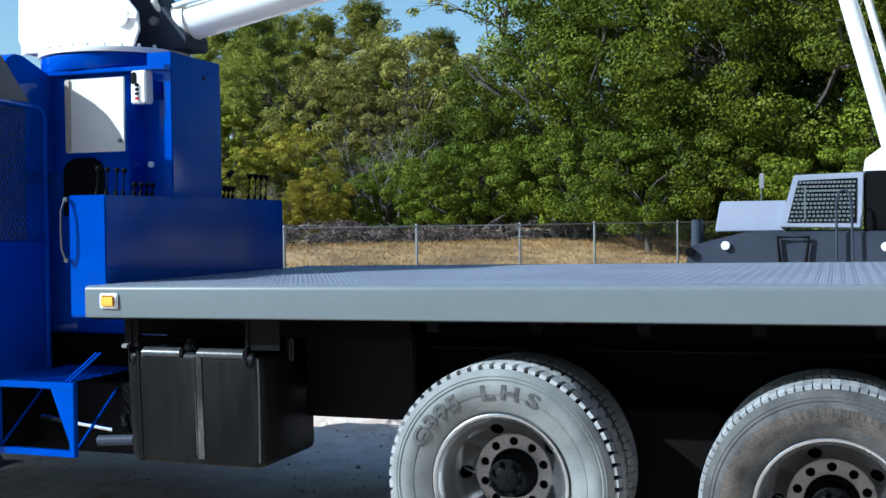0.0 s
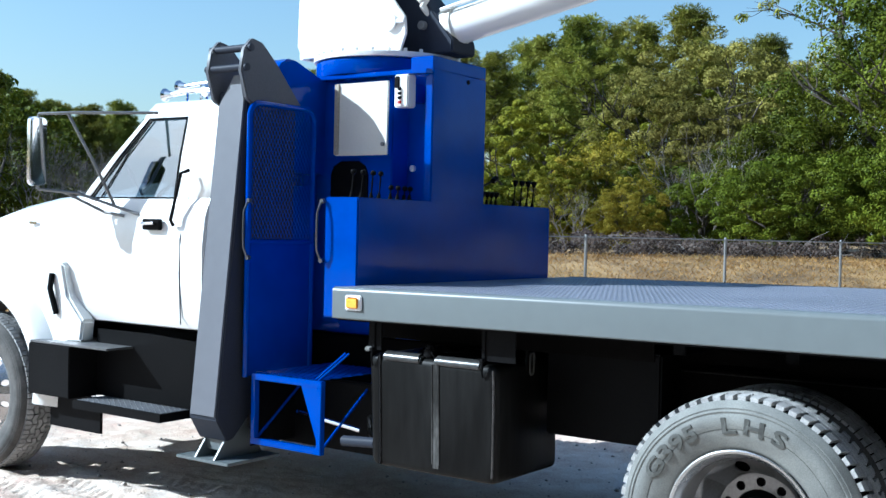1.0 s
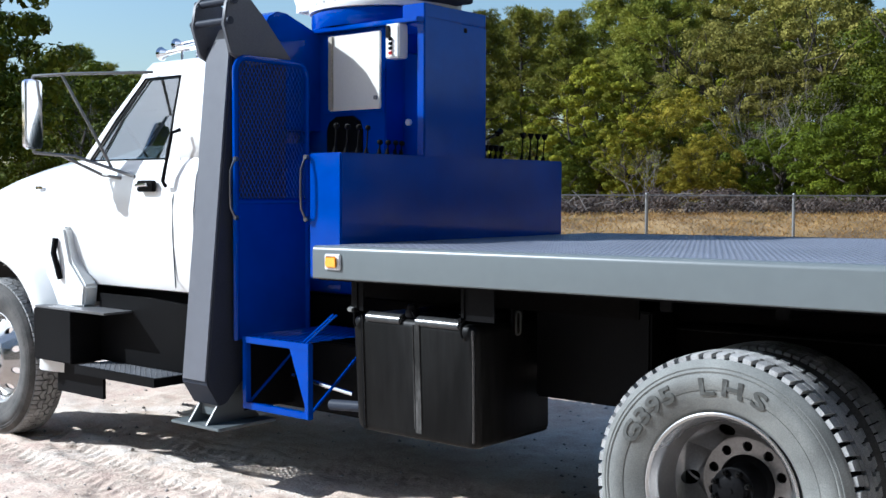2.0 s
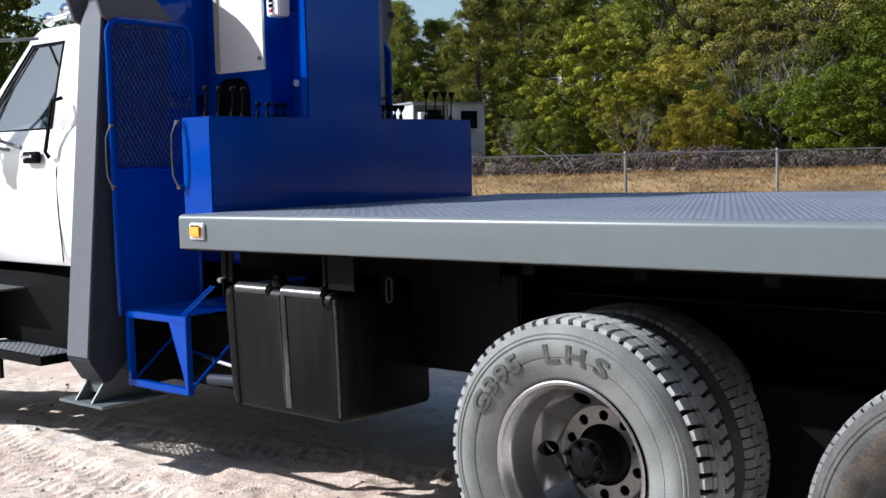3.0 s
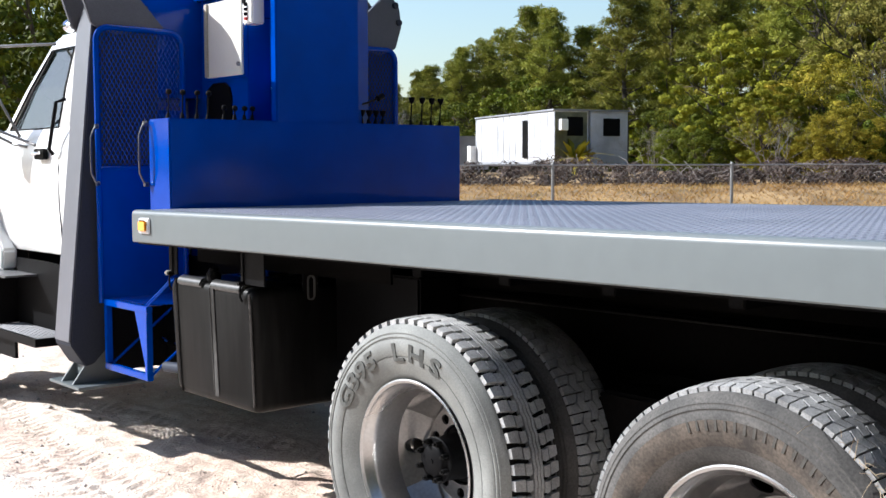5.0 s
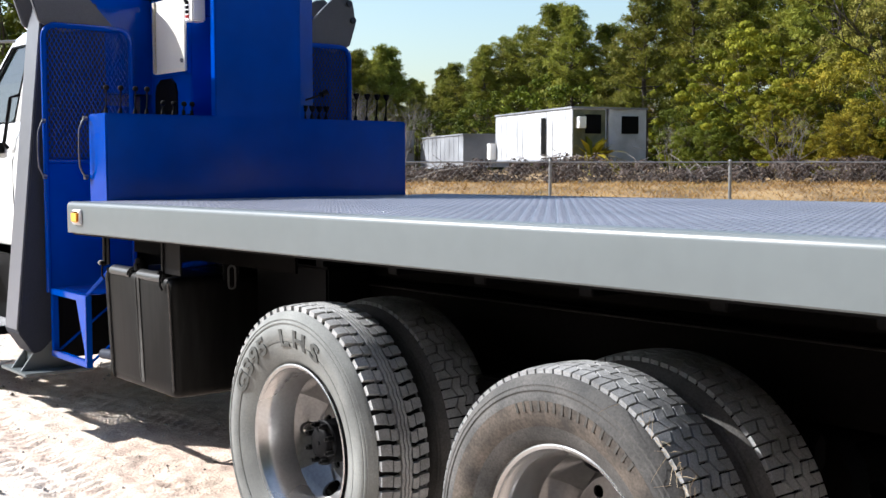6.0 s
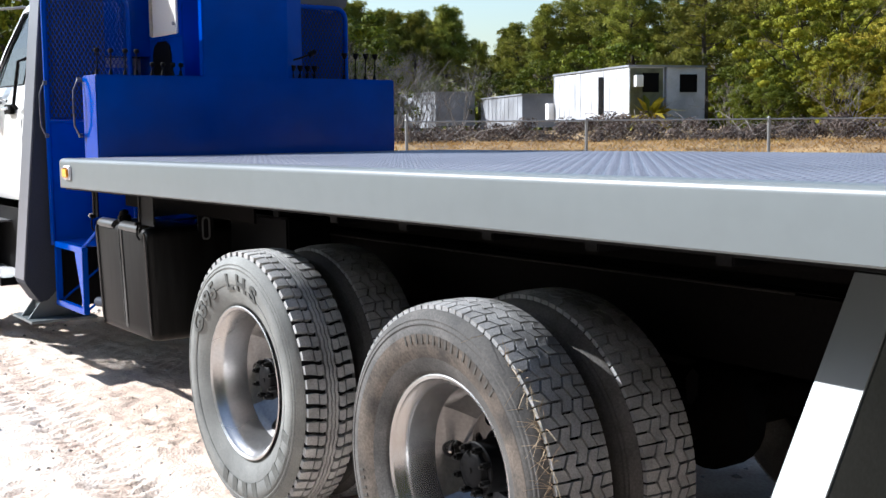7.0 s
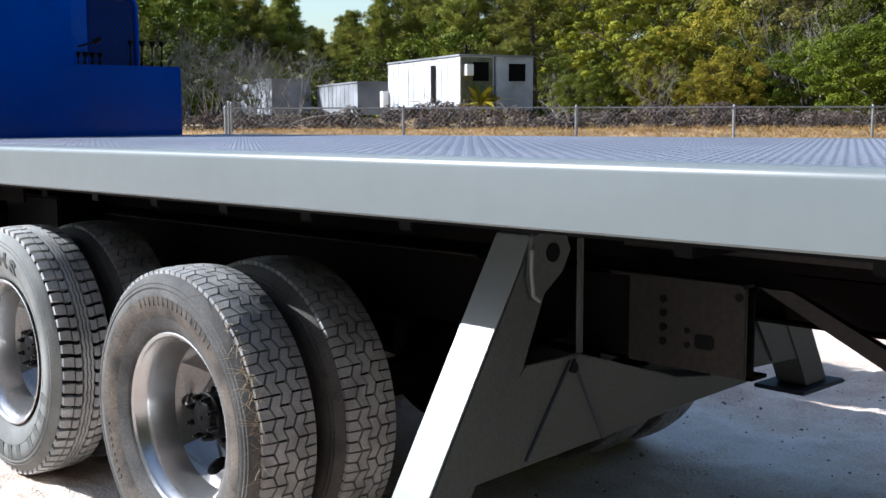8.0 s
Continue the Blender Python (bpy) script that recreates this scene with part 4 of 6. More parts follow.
def round_z(form, prof, cx, cy, seg=72):
    k = len(form.v)
    n = len(prof)
    pts = [(cx + r * math.cos(2 * math.pi * j / seg), cy + r * math.sin(2 * math.pi * j / seg), z) for j in range(seg) for z, r in prof]
    return form.add(pts, [(j * n + i, j * n + i + 1, ((j + 1) % seg) * n + i + 1, ((j + 1) % seg) * n + i) for j in range(seg) for i in range(n - 1)])


ring = part("slewing_ring", round_z(Form(), [(2.535, 0.0), (2.535, 0.43), (2.56, 0.44), (2.62, 0.44), (2.63, 0.43), (2.632, 0.0)], TX, CY), BLUE, truck, "blue slewing ring with a white bolted flange")
part("flange", round_z(Form(), [(2.632, 0.0), (2.632, 0.452), (2.645, 0.455), (2.662, 0.452), (2.664, 0.0)], TX, CY), WHITE, ring)
for i in range(28):
    a = 2 * math.pi * i / 28
    part("flange_bolt", Form().cyl((TX + 0.43 * math.cos(a), CY + 0.43 * math.sin(a), 2.662), (TX + 0.43 * math.cos(a), CY + 0.43 * math.sin(a), 2.682), 0.011, 6), WHITE, ring)
ck = [(-1.10, 2.665), (-0.34, 2.665), (-0.30, 2.76), (-0.31, 2.86), (-0.36, 2.92), (-0.62, 3.24), (-0.66, 3.5), (-1.12, 3.5), (-1.14, 2.75)]
turret = part("turret", Form().prism([(x, CY - 0.30, z) for x, z in ck], (0, 0.02, 0)), WHITE, truck, "white steel crane turret", bevel=0.004)
part("cheek", Form().prism([(x, CY + 0.28, z) for x, z in ck], (0, 0.02, 0)), WHITE, turret, bevel=0.004)
part("turret_back", Form().box(-1.135, -1.10, CY - 0.28, CY + 0.28, 2.666, 3.5), WHITE, turret)
part("turret_top", Form().box(-1.10, -0.68, CY - 0.28, CY + 0.28, 3.46, 3.498), WHITE, turret)
part("pivot_boss", Form().cyl((-0.405, CY - 0.302, 2.83), (-0.405, CY - 0.325, 2.83), 0.05, 28), WHITE, turret, bevel=0.004)
part("keeper_plate", Form().box(-0.39, -0.30, CY - 0.322, CY - 0.302, 2.82, 2.845), WHITE, turret, bevel=0.003)
bd = Vector((1, 0, 0.195)).normalized()
b0 = Vector((-0.22, CY, 2.815))
boom = part("boom", Form().tube([b0, b0 + bd * 0.05, b0 + bd * 4.6], 0.105, 32), WHITE, turret, "white round boom cylinder", smooth=40)
part("boom_collar", Form().tube([b0 - bd * 0.06, b0 + bd * 0.10], 0.118, 32), OFFWHITE, boom, bevel=0.01)
part("hose_fitting", Form().tube([b0 + Vector((-0.05, -0.09, 0.06)), b0 + Vector((-0.09, -0.13, 0.13)), b0 + Vector((-0.06, -0.12, 0.19))], 0.022, 10).cyl(b0 + Vector((-0.11, -0.13, 0.16)), b0 + Vector((-0.03, -0.13, 0.20)), 0.028, 10), OFFWHITE, boom, bevel=0.003)
part("side_pipe", Form().tube([b0 + Vector((0.0, -0.1, 0.10)) + bd * 0.02, b0 + Vector((0, -0.1, 0.09)) + bd * 1.4], 0.012, 8), WHITE, boom)
part("lift_foot", Form().prism([(-0.44, CY - 0.12, 2.665), (-0.10, CY - 0.12, 2.665), (-0.10, CY - 0.12, 2.74), (-0.25, CY - 0.12, 2.92), (-0.62, CY - 0.12, 3.3), (-0.70, CY - 0.12, 3.2)], (0, 0.24, 0)), DGREY, turret, "dark grey boom foot", bevel=0.008)
# out of view: placed and deepened so its shadow darkens the far ground
part("main_boom", Form().box(-0.60, 6.3, CY - 0.26, CY + 0.26, 3.30, 4.35), WHITE, turret, "unseen white box boom over the bed, sized by its shadow", bevel=0.02)
part("fitting", Form().cyl((-0.30, CY - 0.125, 2.83), (-0.30, CY - 0.16, 2.83), 0.026, 16), GALV, turret, bevel=0.003)


# front outriggers: leaning box legs with a forked head and a foot plate
def outrigger(x0, x1, far):
    k = lambda y: mirrored(y, far)
    sg = -1 if far else 1
    edge = lambda z: 0.02 + 0.10 * (z - 0.585) / 1.0          # outer face leans in towards the top
    legp = [(edge(0.585), 0.585), (edge(2.38), 2.38), (edge(2.38) + 0.32, 2.46), (0.52, 2.2), (0.30, 0.62), (0.15, 0.47), (0.10, 0.46)]
    # body grey darkened further to hold the shade of the leg's sides
    leg = part("outrigger_leg", Form().prism([(x0, k(y), z) for y, z in legp], (x1 - x0, 0, 0)), DGREY, truck, "charcoal steel outrigger leg, shade put into its colour, paler cover plate", bevel=0.006)
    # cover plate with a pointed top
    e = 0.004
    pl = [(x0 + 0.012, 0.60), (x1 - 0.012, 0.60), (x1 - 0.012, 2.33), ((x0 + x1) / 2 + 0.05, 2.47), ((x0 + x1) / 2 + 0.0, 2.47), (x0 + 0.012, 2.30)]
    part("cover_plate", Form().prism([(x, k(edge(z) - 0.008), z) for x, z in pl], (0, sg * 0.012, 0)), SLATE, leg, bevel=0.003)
    # forked head
    hd = [(0.17, 2.33), (0.12, 2.48), (0.14, 2.60), (0.20, 2.665), (0.28, 2.65), (0.40, 2.545), (0.60, 2.33), (0.30, 2.27)]
    for xa in (x0 - 0.035, x1 + 0.003):
        part("fork_plate", Form().prism([(xa, k(y), z) for y, z in hd], (0.032, 0, 0)), CHARCOAL, leg, bevel=0.006)
    for y, z in ((0.18, 2.61), (0.15, 2.50)):
        part("pin", Form().cyl((x0 - 0.05, k(y), z), (x1 + 0.05, k(y), z), 0.021, 16), DGREY, leg)
    # brace plates in blue towards the pedestal
    gs = [(0.50, 1.95), (0.42, 2.30), (0.43, 2.50), (0.47, 2.565), (0.53, 2.60), (0.60, 2.595), (0.82, 2.515), (1.02, 2.46), (1.02, 1.95)]
    part("arm_box", Form().prism([(-1.16, k(y), z) for y, z in gs], (0.32, 0, 0)), BLUE, leg, "blue steel arm between outrigger and pedestal", bevel=0.006)
    # foot
    part("foot_plate", Form().box(x0 - 0.10, x1 + 0.09, k(0.02), k(0.42), 0.345, 0.362), GREY, leg, bevel=0.004)
    for x in (x0 + 0.03, x1 - 0.04):
        part("foot_rib", Form().prism([(x, k(0.035), 0.361), (x, k(0.40), 0.361), (x, k(0.28), 0.52), (x, k(0.14), 0.50)], (0.012, 0, 0)), GREY, leg)
    part("inner_leg", Form().box(x0 + 0.03, x1 - 0.03, k(0.12), k(0.28), 0.40, 0.7), GREY, leg)


outrigger(-1.05, -0.832, False)
outrigger(-1.05, -0.832, True)
part("cross_beam", Form().box(-1.04, -0.865, 0.35, both(0.35), 1.95, 2.15), DGREY, truck, bevel=0.006)

# rear outriggers: leaning leg, hinge lug and tapered cross plate
def rear_outrigger(far, bottom, at):
    k = lambda y: mirrored(y, far)
    lean = lambda z: 0.28 - 0.594 * (0.92 - z)
    lp = [(lean(bottom), bottom), (lean(1.16), 1.16), (0.55, 1.16), (0.39, 0.80), (0.20, 0.50), (lean(bottom) + 0.17, bottom)]
    leg = part("outrigger_leg", Form().prism([(4.528, k(y), z) for y, z in lp], (0.132, 0, 0)), SHADEGREY, truck, "grey steel outrigger leg, sides darkened for shade", bevel=0.005, at=at)
    # lighter sheet over the outer face carries the sunlit grey
    part("lit_face_sheet", Form().prism([(4.531, k(lean(bottom + 0.005) - 0.005), bottom + 0.005), (4.531, k(lean(1.155) - 0.005), 1.155), (4.531, k(lean(1.155) + 0.001), 1.155), (4.531, k(lean(bottom + 0.005) + 0.001), bottom + 0.005)], (0.126, 0, 0)), GREY, leg, "lighter grey sheet for the sunlit outer face")
    part("hinge_lug", Form().prism([(4.662, k(y), z) for y, z in [(0.385, 1.04), (0.40, 1.16), (0.47, 1.185), (0.53, 1.17), (0.555, 1.11), (0.52, 1.05), (0.43, 0.985), (0.405, 0.98)]], (0.022, 0, 0)), SHADEGREY, leg, bevel=0.004)
    part("lug_edge", Form().tube([(4.683, k(0.392), 1.12), (4.684, k(0.388), 1.06), (4.684, k(0.398), 0.995), (4.683, k(0.425), 0.978)], 0.0055, 6), GREY, leg, "worn pale edge of the lug")
    part("tie_bar", Form().box(4.640, 4.656, min(k(0.63), k(0.645)), max(k(0.63), k(0.645)), 0.80, 1.18), SHADEGREY, leg, bevel=0.002)
    part("pin_hole", Form().cyl((4.684, k(0.475), 1.108), (4.6875, k(0.475), 1.108), 0.027, 20), BLACK, leg)
    part("foot_plate", Form().box(4.475, 4.70, k(-0.12), k(0.22), 0.36, 0.378), DGREY, leg, bevel=0.004)
    part("foot_neck", Form().box(4.54, 4.63, k(-0.03), k(0.12), 0.377, 0.46), GREY, leg)
    # cross plates and ribs coloured dark for the shade under the bed
    part("cross_plate", Form().prism([(4.655, k(y), z) for y, z in [(0.19, 0.505), (0.36, 0.765), (0.40, 0.80), (0.63, 0.80), (1.12, 0.65), (1.62, 0.578), (1.62, 0.563), (1.212, 0.552), (0.9, 0.535)]], (-0.012, 0, 0)), SHADEGREY, leg, bevel=0.003)
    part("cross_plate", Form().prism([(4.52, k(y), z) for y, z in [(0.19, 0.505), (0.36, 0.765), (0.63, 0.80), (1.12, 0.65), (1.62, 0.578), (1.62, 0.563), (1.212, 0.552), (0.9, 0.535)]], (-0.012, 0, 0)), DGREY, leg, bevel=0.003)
    part("cross_floor", Form().prism([(4.643, k(0.24), 0.512), (4.643, k(1.6), 0.564), (4.643, k(1.6), 0.572), (4.643, k(0.24), 0.52)], (-0.123, 0, 0)), GREY, leg)
    for ya, yb in ((0.40, 0.585), (0.74, 0.60)):
        part("weld_rib", Form().tube([(4.658, k(ya), 0.53), (4.66, k(yb), 0.785)], 0.006, 6), DGREY, leg)
    part("rib_bolt", Form().cyl((4.655, k(0.595), 0.765), (4.668, k(0.595), 0.765), 0.016, 12), BLACK, leg)


rear_outrigger(False, 0.44, pose(0, 0, 0))
rear_outrigger(True, 0.38, pose(-0.2, 0, 0))
part("stand_plate", Form().box(4.46, 4.475, 0.60, 0.79, 0.80, 1.16), FRAME, truck, bevel=0.003)
# end of the frame: perforated plate, braces and stub post
ep = Form()
ep.box(4.74, 5.12, 0.745, 0.757, 0.78, 1.03)
ep.box(4.70, 5.14, 0.70, 0.757, 1.03, 1.04)
plate = part("perforated_plate", ep, ENDPLATE, truck, "brown-black frame end plate with bolt holes", bevel=0.003)
for x, z, r in ((4.86, 0.97, 0.012), (4.86, 0.93, 0.012), (4.86, 0.89, 0.012), (4.86, 0.85, 0.012), (4.94, 0.89, 0.009), (4.94, 0.85, 0.009), (5.10, 1.0, 0.012)):
    part("bolt_hole", Form().cyl((x, 0.7455, z), (x, 0.742, z), r, 14), BLACK, plate)
part("slot", Form().prism([(x, 0.742, z) for x, z in rounded(4.965, 5.025, 0.845, 0.885, 0.012)], (0, 0.005, 0)), BLACK, plate)
part("long_sill", Form().box(4.7, 7.2, 0.772, 0.784, 1.105, 1.18), ENDPLATE, truck)
part("rear_beam", Form().box(5.15, 6.9, 0.90, 0.93, 0.93, 1.05), FRAME, truck)
# pale patch painted for lit ground showing through a slot in the beam
part("lit_slot", Form().prism([(x, 0.898, z) for x, z in rounded(5.46, 5.53, 0.985, 1.02, 0.016)], (0, 0.004, 0)), LENSW, truck, "pale patch for lit ground seen through the beam's slot")
part("brace", Form().prism([(5.15, 0.76, 1.03), (5.24, 0.76, 1.03), (5.75, 0.76, 0.80), (5.75, 0.76, 0.74)], (0, 0.03, 0)), ENDPLATE, truck)
# ---- cab ----
def cab():
    far = lambda p: (p[0], both(p[1]), p[2])
    # lower body: sill, door and cowl
    sect = lambda x: [(x, 0.30, 1.02), (x, 0.235, 1.035), (x, 0.205, 1.10), (x, 0.185, 1.30), (x, 0.18, 1.50), (x, 0.20, 1.68), (x, 0.225, 1.755), (x, 0.245, 1.79)]
    low = Form()
    xs = [-1.12, -1.15, -1.3, -1.5, -1.9, -2.22, -2.32, -2.40]
    rows = []
    for x in xs:
        s = sect(x)
        if x == -1.12:
            s = [(x, y + 0.05, z) for _, y, z in s]
        rows.append(s)
    low.grid(rows).grid([[far(p) for p in s] for s in rows])
    rear = rows[0] + [far(p) for p in rows[0][::-1]]
    low.add(rear, [tuple(range(len(rear)))])
    body = part("cab_body", low, WHITE, truck, "white painted truck cab", smooth=50)
    # upper: pillars, roof and rear wall round the window openings
    def col_at(xb, xt):
        return [(xb, 0.245, 1.79), (xb + (xt - xb) * 0.5, 0.305, 2.04), (xt, 0.375, 2.275), (xt, 0.40, 2.32), (xt, 0.47, 2.385), (xt, 0.62, 2.415), (xt, CY, 2.43)]
    st = [(-1.12, -1.14), (-1.16, -1.17), (-1.46, -1.505), (-2.235, -1.84), (-2.315, -1.90)]
    cols = [col_at(*s) for s in st]
    cols[0] = [(x, y + 0.04, z - 0.03) for x, y, z in cols[0]]
    up = Form()
    for side in (0, 1):
        cc = [[far(p) if side else p for p in c_] for c_ in cols]
        for i in range(4):
            for j in range(6):
                if i == 2 and j < 2:
                    continue
                up.add([cc[i][j], cc[i + 1][j], cc[i + 1][j + 1], cc[i][j + 1]], [(0, 1, 2, 3)])
        # brow over the windscreen
        up.add([cc[4][3], cc[4][4], cc[4][5], cc[4][6], (-1.98, CY, 2.36), (-1.97, 0.62 if not side else both(0.62), 2.35), (-1.96, 0.47 if not side else both(0.47), 2.33), cc[4][3]], [(0, 1, 6), (1, 2, 5, 6), (2, 3, 4, 5)])
    r0 = cols[0]
    up.add(r0 + [far(p) for p in r0[::-1]], [tuple(range(2 * len(r0)))])
    upper = part("cab_roof", make("cab_roof", up, WHITE, smooth=50, weld=0.002), WHITE, body)
    sol = upper.modifiers.new("thickness", "SOLIDIFY")
    sol.thickness, sol.offset = 0.02, -1
    upper.data.materials.append(BLACK)
    sol.material_offset = 1
    for side in (0, 1):
        g_ = lambda p: far(p) if side else p
        a, b = cols[2], cols[3]
        # rubber channel and glass
        loop = [a[0], a[1], a[2], b[2], b[1], b[0]]
        ch = Form().tube([g_((x, y - 0.002, z)) for x, y, z in loop], 0.0065, 6, closed=True)
        win = part("door_window", ch, BLACK, body, "cab side window with black rubber")
        gl = Form().add([g_((x, y + 0.008, z)) for x, y, z in (a[0], a[1], a[2], b[2], b[1], b[0])], [(0, 1, 4, 5), (1, 2, 3, 4)])
        pane = part("pane", gl, GLASS, win, smooth=0)
        pane.visible_shadow = False
        part("wind_post", Form().tube([g_((-2.13, 0.247, 1.795)), g_((-1.97, 0.312, 2.06)), g_((-1.81, 0.372, 2.27))], 0.0045, 6), BLACK, win)
        dh = part("door_handle", Form().prism([g_((x, 0.158, z)) for x, z in rounded(-1.64, -1.49, 1.60, 1.665, 0.015)], (0, 0.03 * (-1 if side else 1), 0)), BLACK, body, "black and chrome door handle", bevel=0.004)
        part("handle_bar", Form().tube([g_((-1.63, 0.148, 1.635)), g_((-1.52, 0.146, 1.64))], 0.011, 8), CHROME, dh)
        part("door_seam", Form().tube([g_((-1.335, 0.20, 1.06)), g_((-1.335, 0.182, 1.35)), g_((-1.335, 0.183, 1.55)), g_((-1.335, 0.243, 1.79))], 0.004, 5), DGREY, body)
        part("grab_bar", Form().tube([g_((-1.33, 0.235, 1.95)), g_((-1.335, 0.18, 1.93)), g_((-1.38, 0.15, 1.66)), g_((-1.385, 0.175, 1.63))], 0.011, 8), BLACK, body, "black grab bar behind the door")
        # mirror on tube arms
        mr = part("mirror", Form().prism([g_((-2.24, y, z)) for y, z in rounded(-0.185, -0.07, 1.85, 2.26, 0.03)], (-0.04, 0, 0)), CHROME, body, "tall bright mirror on tube arms", bevel=0.006)
        part("mirror_glass", Form().prism([g_((-2.2385, y, z)) for y, z in rounded(-0.175, -0.08, 1.86, 2.25, 0.025)], (0.003, 0, 0)), MIRROR, mr, smooth=0)
        for pts in ([(-2.26, -0.12, 2.28), (-2.05, 0.0, 2.29), (-1.75, 0.36, 2.31)], [(-2.26, -0.12, 1.83), (-2.1, 0.05, 1.81), (-1.72, 0.20, 1.69)], [(-2.1, -0.03, 2.285), (-1.98, 0.08, 1.98), (-1.93, 0.19, 1.74)], [(-2.26, -0.12, 2.28), (-2.26, -0.12, 2.24)], [(-2.26, -0.12, 1.83), (-2.26, -0.12, 1.87)], [(-2.18, 0.0, 1.82), (-2.0, 0.17, 1.70), (-1.85, 0.20, 1.68)]):
            part("mirror_arm", Form().tube([g_(p) for p in pts], 0.0095, 8), GALV, mr)
    # windscreen
    a = [(-2.315, 0.245, 1.79), (-2.11, 0.305, 2.04), (-1.91, 0.375, 2.275), (-1.90, 0.42, 2.33)]
    mid = [(-2.50, CY, 1.80), (-2.27, CY, 2.05), (-2.02, CY, 2.29), (-1.99, CY, 2.355)]
    ws = Form().grid([a, [((p[0] + q[0]) / 2 - 0.04, (p[1] + q[1]) / 2, (p[2] + q[2]) / 2) for p, q in zip(a, mid)], mid, [far(((p[0] + q[0]) / 2 - 0.04, (p[1] + q[1]) / 2, (p[2] + q[2]) / 2)) for p, q in zip(a, mid)], [far(p) for p in a]])
    scr = part("windscreen", ws, GLASS, body, "cab windscreen", smooth=60)
    scr.visible_shadow = False
    part("wiper", Form().tube([(-2.36, 0.75, 1.83), (-2.22, 0.55, 1.95), (-2.16, 0.45, 2.02)], 0.008, 6), BLACK, body)
    # inside
    part("seat", Form().box(-1.75, -1.25, 0.42, 0.95, 1.2, 1.42).box(-1.38, -1.24, 0.42, 0.95, 1.42, 1.92), CHARCOAL, body, "dark grey cab seat", bevel=0.04, segs=3)
    part("steering_wheel", Form().tube([(-1.93 + 0.09 * math.cos(radians(a_)), 0.68 + 0.2 * math.sin(radians(a_)), 1.74 + 0.18 * math.cos(radians(a_))) for a_ in range(0, 360, 20)], 0.014, 8, closed=True), BLACK, body)
    part("dashboard", Form().box(-2.42, -2.05, 0.30, both(0.30), 1.5, 1.76), BLACK, body, bevel=0.05, segs=3)
    part("rear_lining", Form().box(-1.20, -1.17, 0.42, both(0.42), 1.06, 2.30), DULL, body)
    part("roof_lining", Form().box(-1.85, -1.2, 0.48, both(0.48), 2.33, 2.345), DULL, body)
    part("door_lining", Form().box(-2.3, -1.2, 0.255, 0.275, 1.06, 1.74).box(-2.3, -1.2, both(0.275), both(0.255), 1.06, 1.74), BLACK, body)
    part("cab_floor", Form().box(-2.4, -1.14, 0.28, both(0.28), 1.03, 1.06), BLACK, body)
    # hood and fenders
    rows = []
    for x, zt, yw, zs in ((-2.36, 1.83, 0.245, 1.66), (-2.55, 1.845, 0.24, 1.65), (-2.9, 1.82, 0.26, 1.60), (-3.3, 1.765, 0.29, 1.52), (-3.8, 1.66, 0.34, 1.38), (-4.02, 1.53, 0.40, 1.25)):
        s = [(x, yw - 0.02, 1.02 if x < -3.6 else 1.10), (x, yw - 0.01, zs - 0.15), (x, yw, zs), (x, yw + 0.08, zt - 0.09), (x, yw + 0.25, zt - 0.025), (x, CY, zt)]
        rows.append(s + [far(p) for p in s[::-1][1:]])
    hd = Form().grid(rows)
    hd.f.append(tuple(range(len(hd.v) - len(rows[0]), len(hd.v))))
    hood = part("hood", hd, WHITE, body, "white sloping hood", smooth=60)
    part("badge", Form().box(-2.86, -2.78, 0.236, 0.25, 1.615, 1.635), CHROME, hood, bevel=0.002)
    for side in (0, 1):
        g_ = lambda p: far(p) if side else p
        rows = []
        for a_ in range(-8, 189, 7):
            ca, sa = math.cos(radians(a_)), math.sin(radians(a_))
            c0 = (-3.11, 0.58)
            q = lambda r, y: (c0[0] + r * ca, y, c0[1] + r * sa * 0.98)
            rows.append([g_(q(0.585, 0.07)), g_(q(0.60, 0.045)), g_(q(0.63, 0.04)), g_(q(0.70, 0.075)), g_(q(0.78, 0.16)), g_(q(0.86, 0.27))])
        fd = part("fender", Form().grid(rows), WHITE, body, "white flared front fender", smooth=60)
        inner = Form().grid([[g_((-3.11 + 0.585 * math.cos(radians(a_)), y, 0.58 + 0.57 * math.sin(radians(a_)))) for y in (0.07, 0.5)] for a_ in range(-8, 189, 14)])
        part("wheel_arch", inner, BLACK, fd)
        # skirt behind the wheel with a black latch
        sk = part("skirt", Form().prism([g_((x, 0.13, z)) for x, z in [(-2.56, 0.86), (-2.16, 0.90), (-2.14, 1.03), (-2.30, 1.18), (-2.36, 1.38), (-2.46, 1.40), (-2.58, 1.2)]], (0, 0.10 * (-1 if side else 1), 0)), WHITE, body, "white skirt panel behind the front wheel", bevel=0.015)
        part("hood_latch", Form().tube([g_((-2.44, 0.12, 1.31)), g_((-2.43, 0.10, 1.22)), g_((-2.39, 0.12, 1.06))], 0.018, 8), BLACK, sk)
        # boxes and steps below the door
        bb = part("step_box", Form().box(-2.50, -2.09, min(g_((0, 0.0, 0))[1], g_((0, 0.4, 0))[1]), max(g_((0, 0.0, 0))[1], g_((0, 0.4, 0))[1]), 0.57, 0.885), BLACK, body, "black step box with a tread plate top", bevel=0.006)
        ylo, yhi = min(g_((0, 0.005, 0))[1], g_((0, 0.395, 0))[1]), max(g_((0, 0.005, 0))[1], g_((0, 0.395, 0))[1])
        part("tread_top", Form().box(-2.49, -1.75, ylo, yhi, 0.887, 0.90), TREADPLATE, bb, bevel=0.002)
        part("mud_flap", Form().box(-2.44, -1.95, ylo + 0.12, ylo + 0.14, 0.36, 0.575), BLACK, bb)
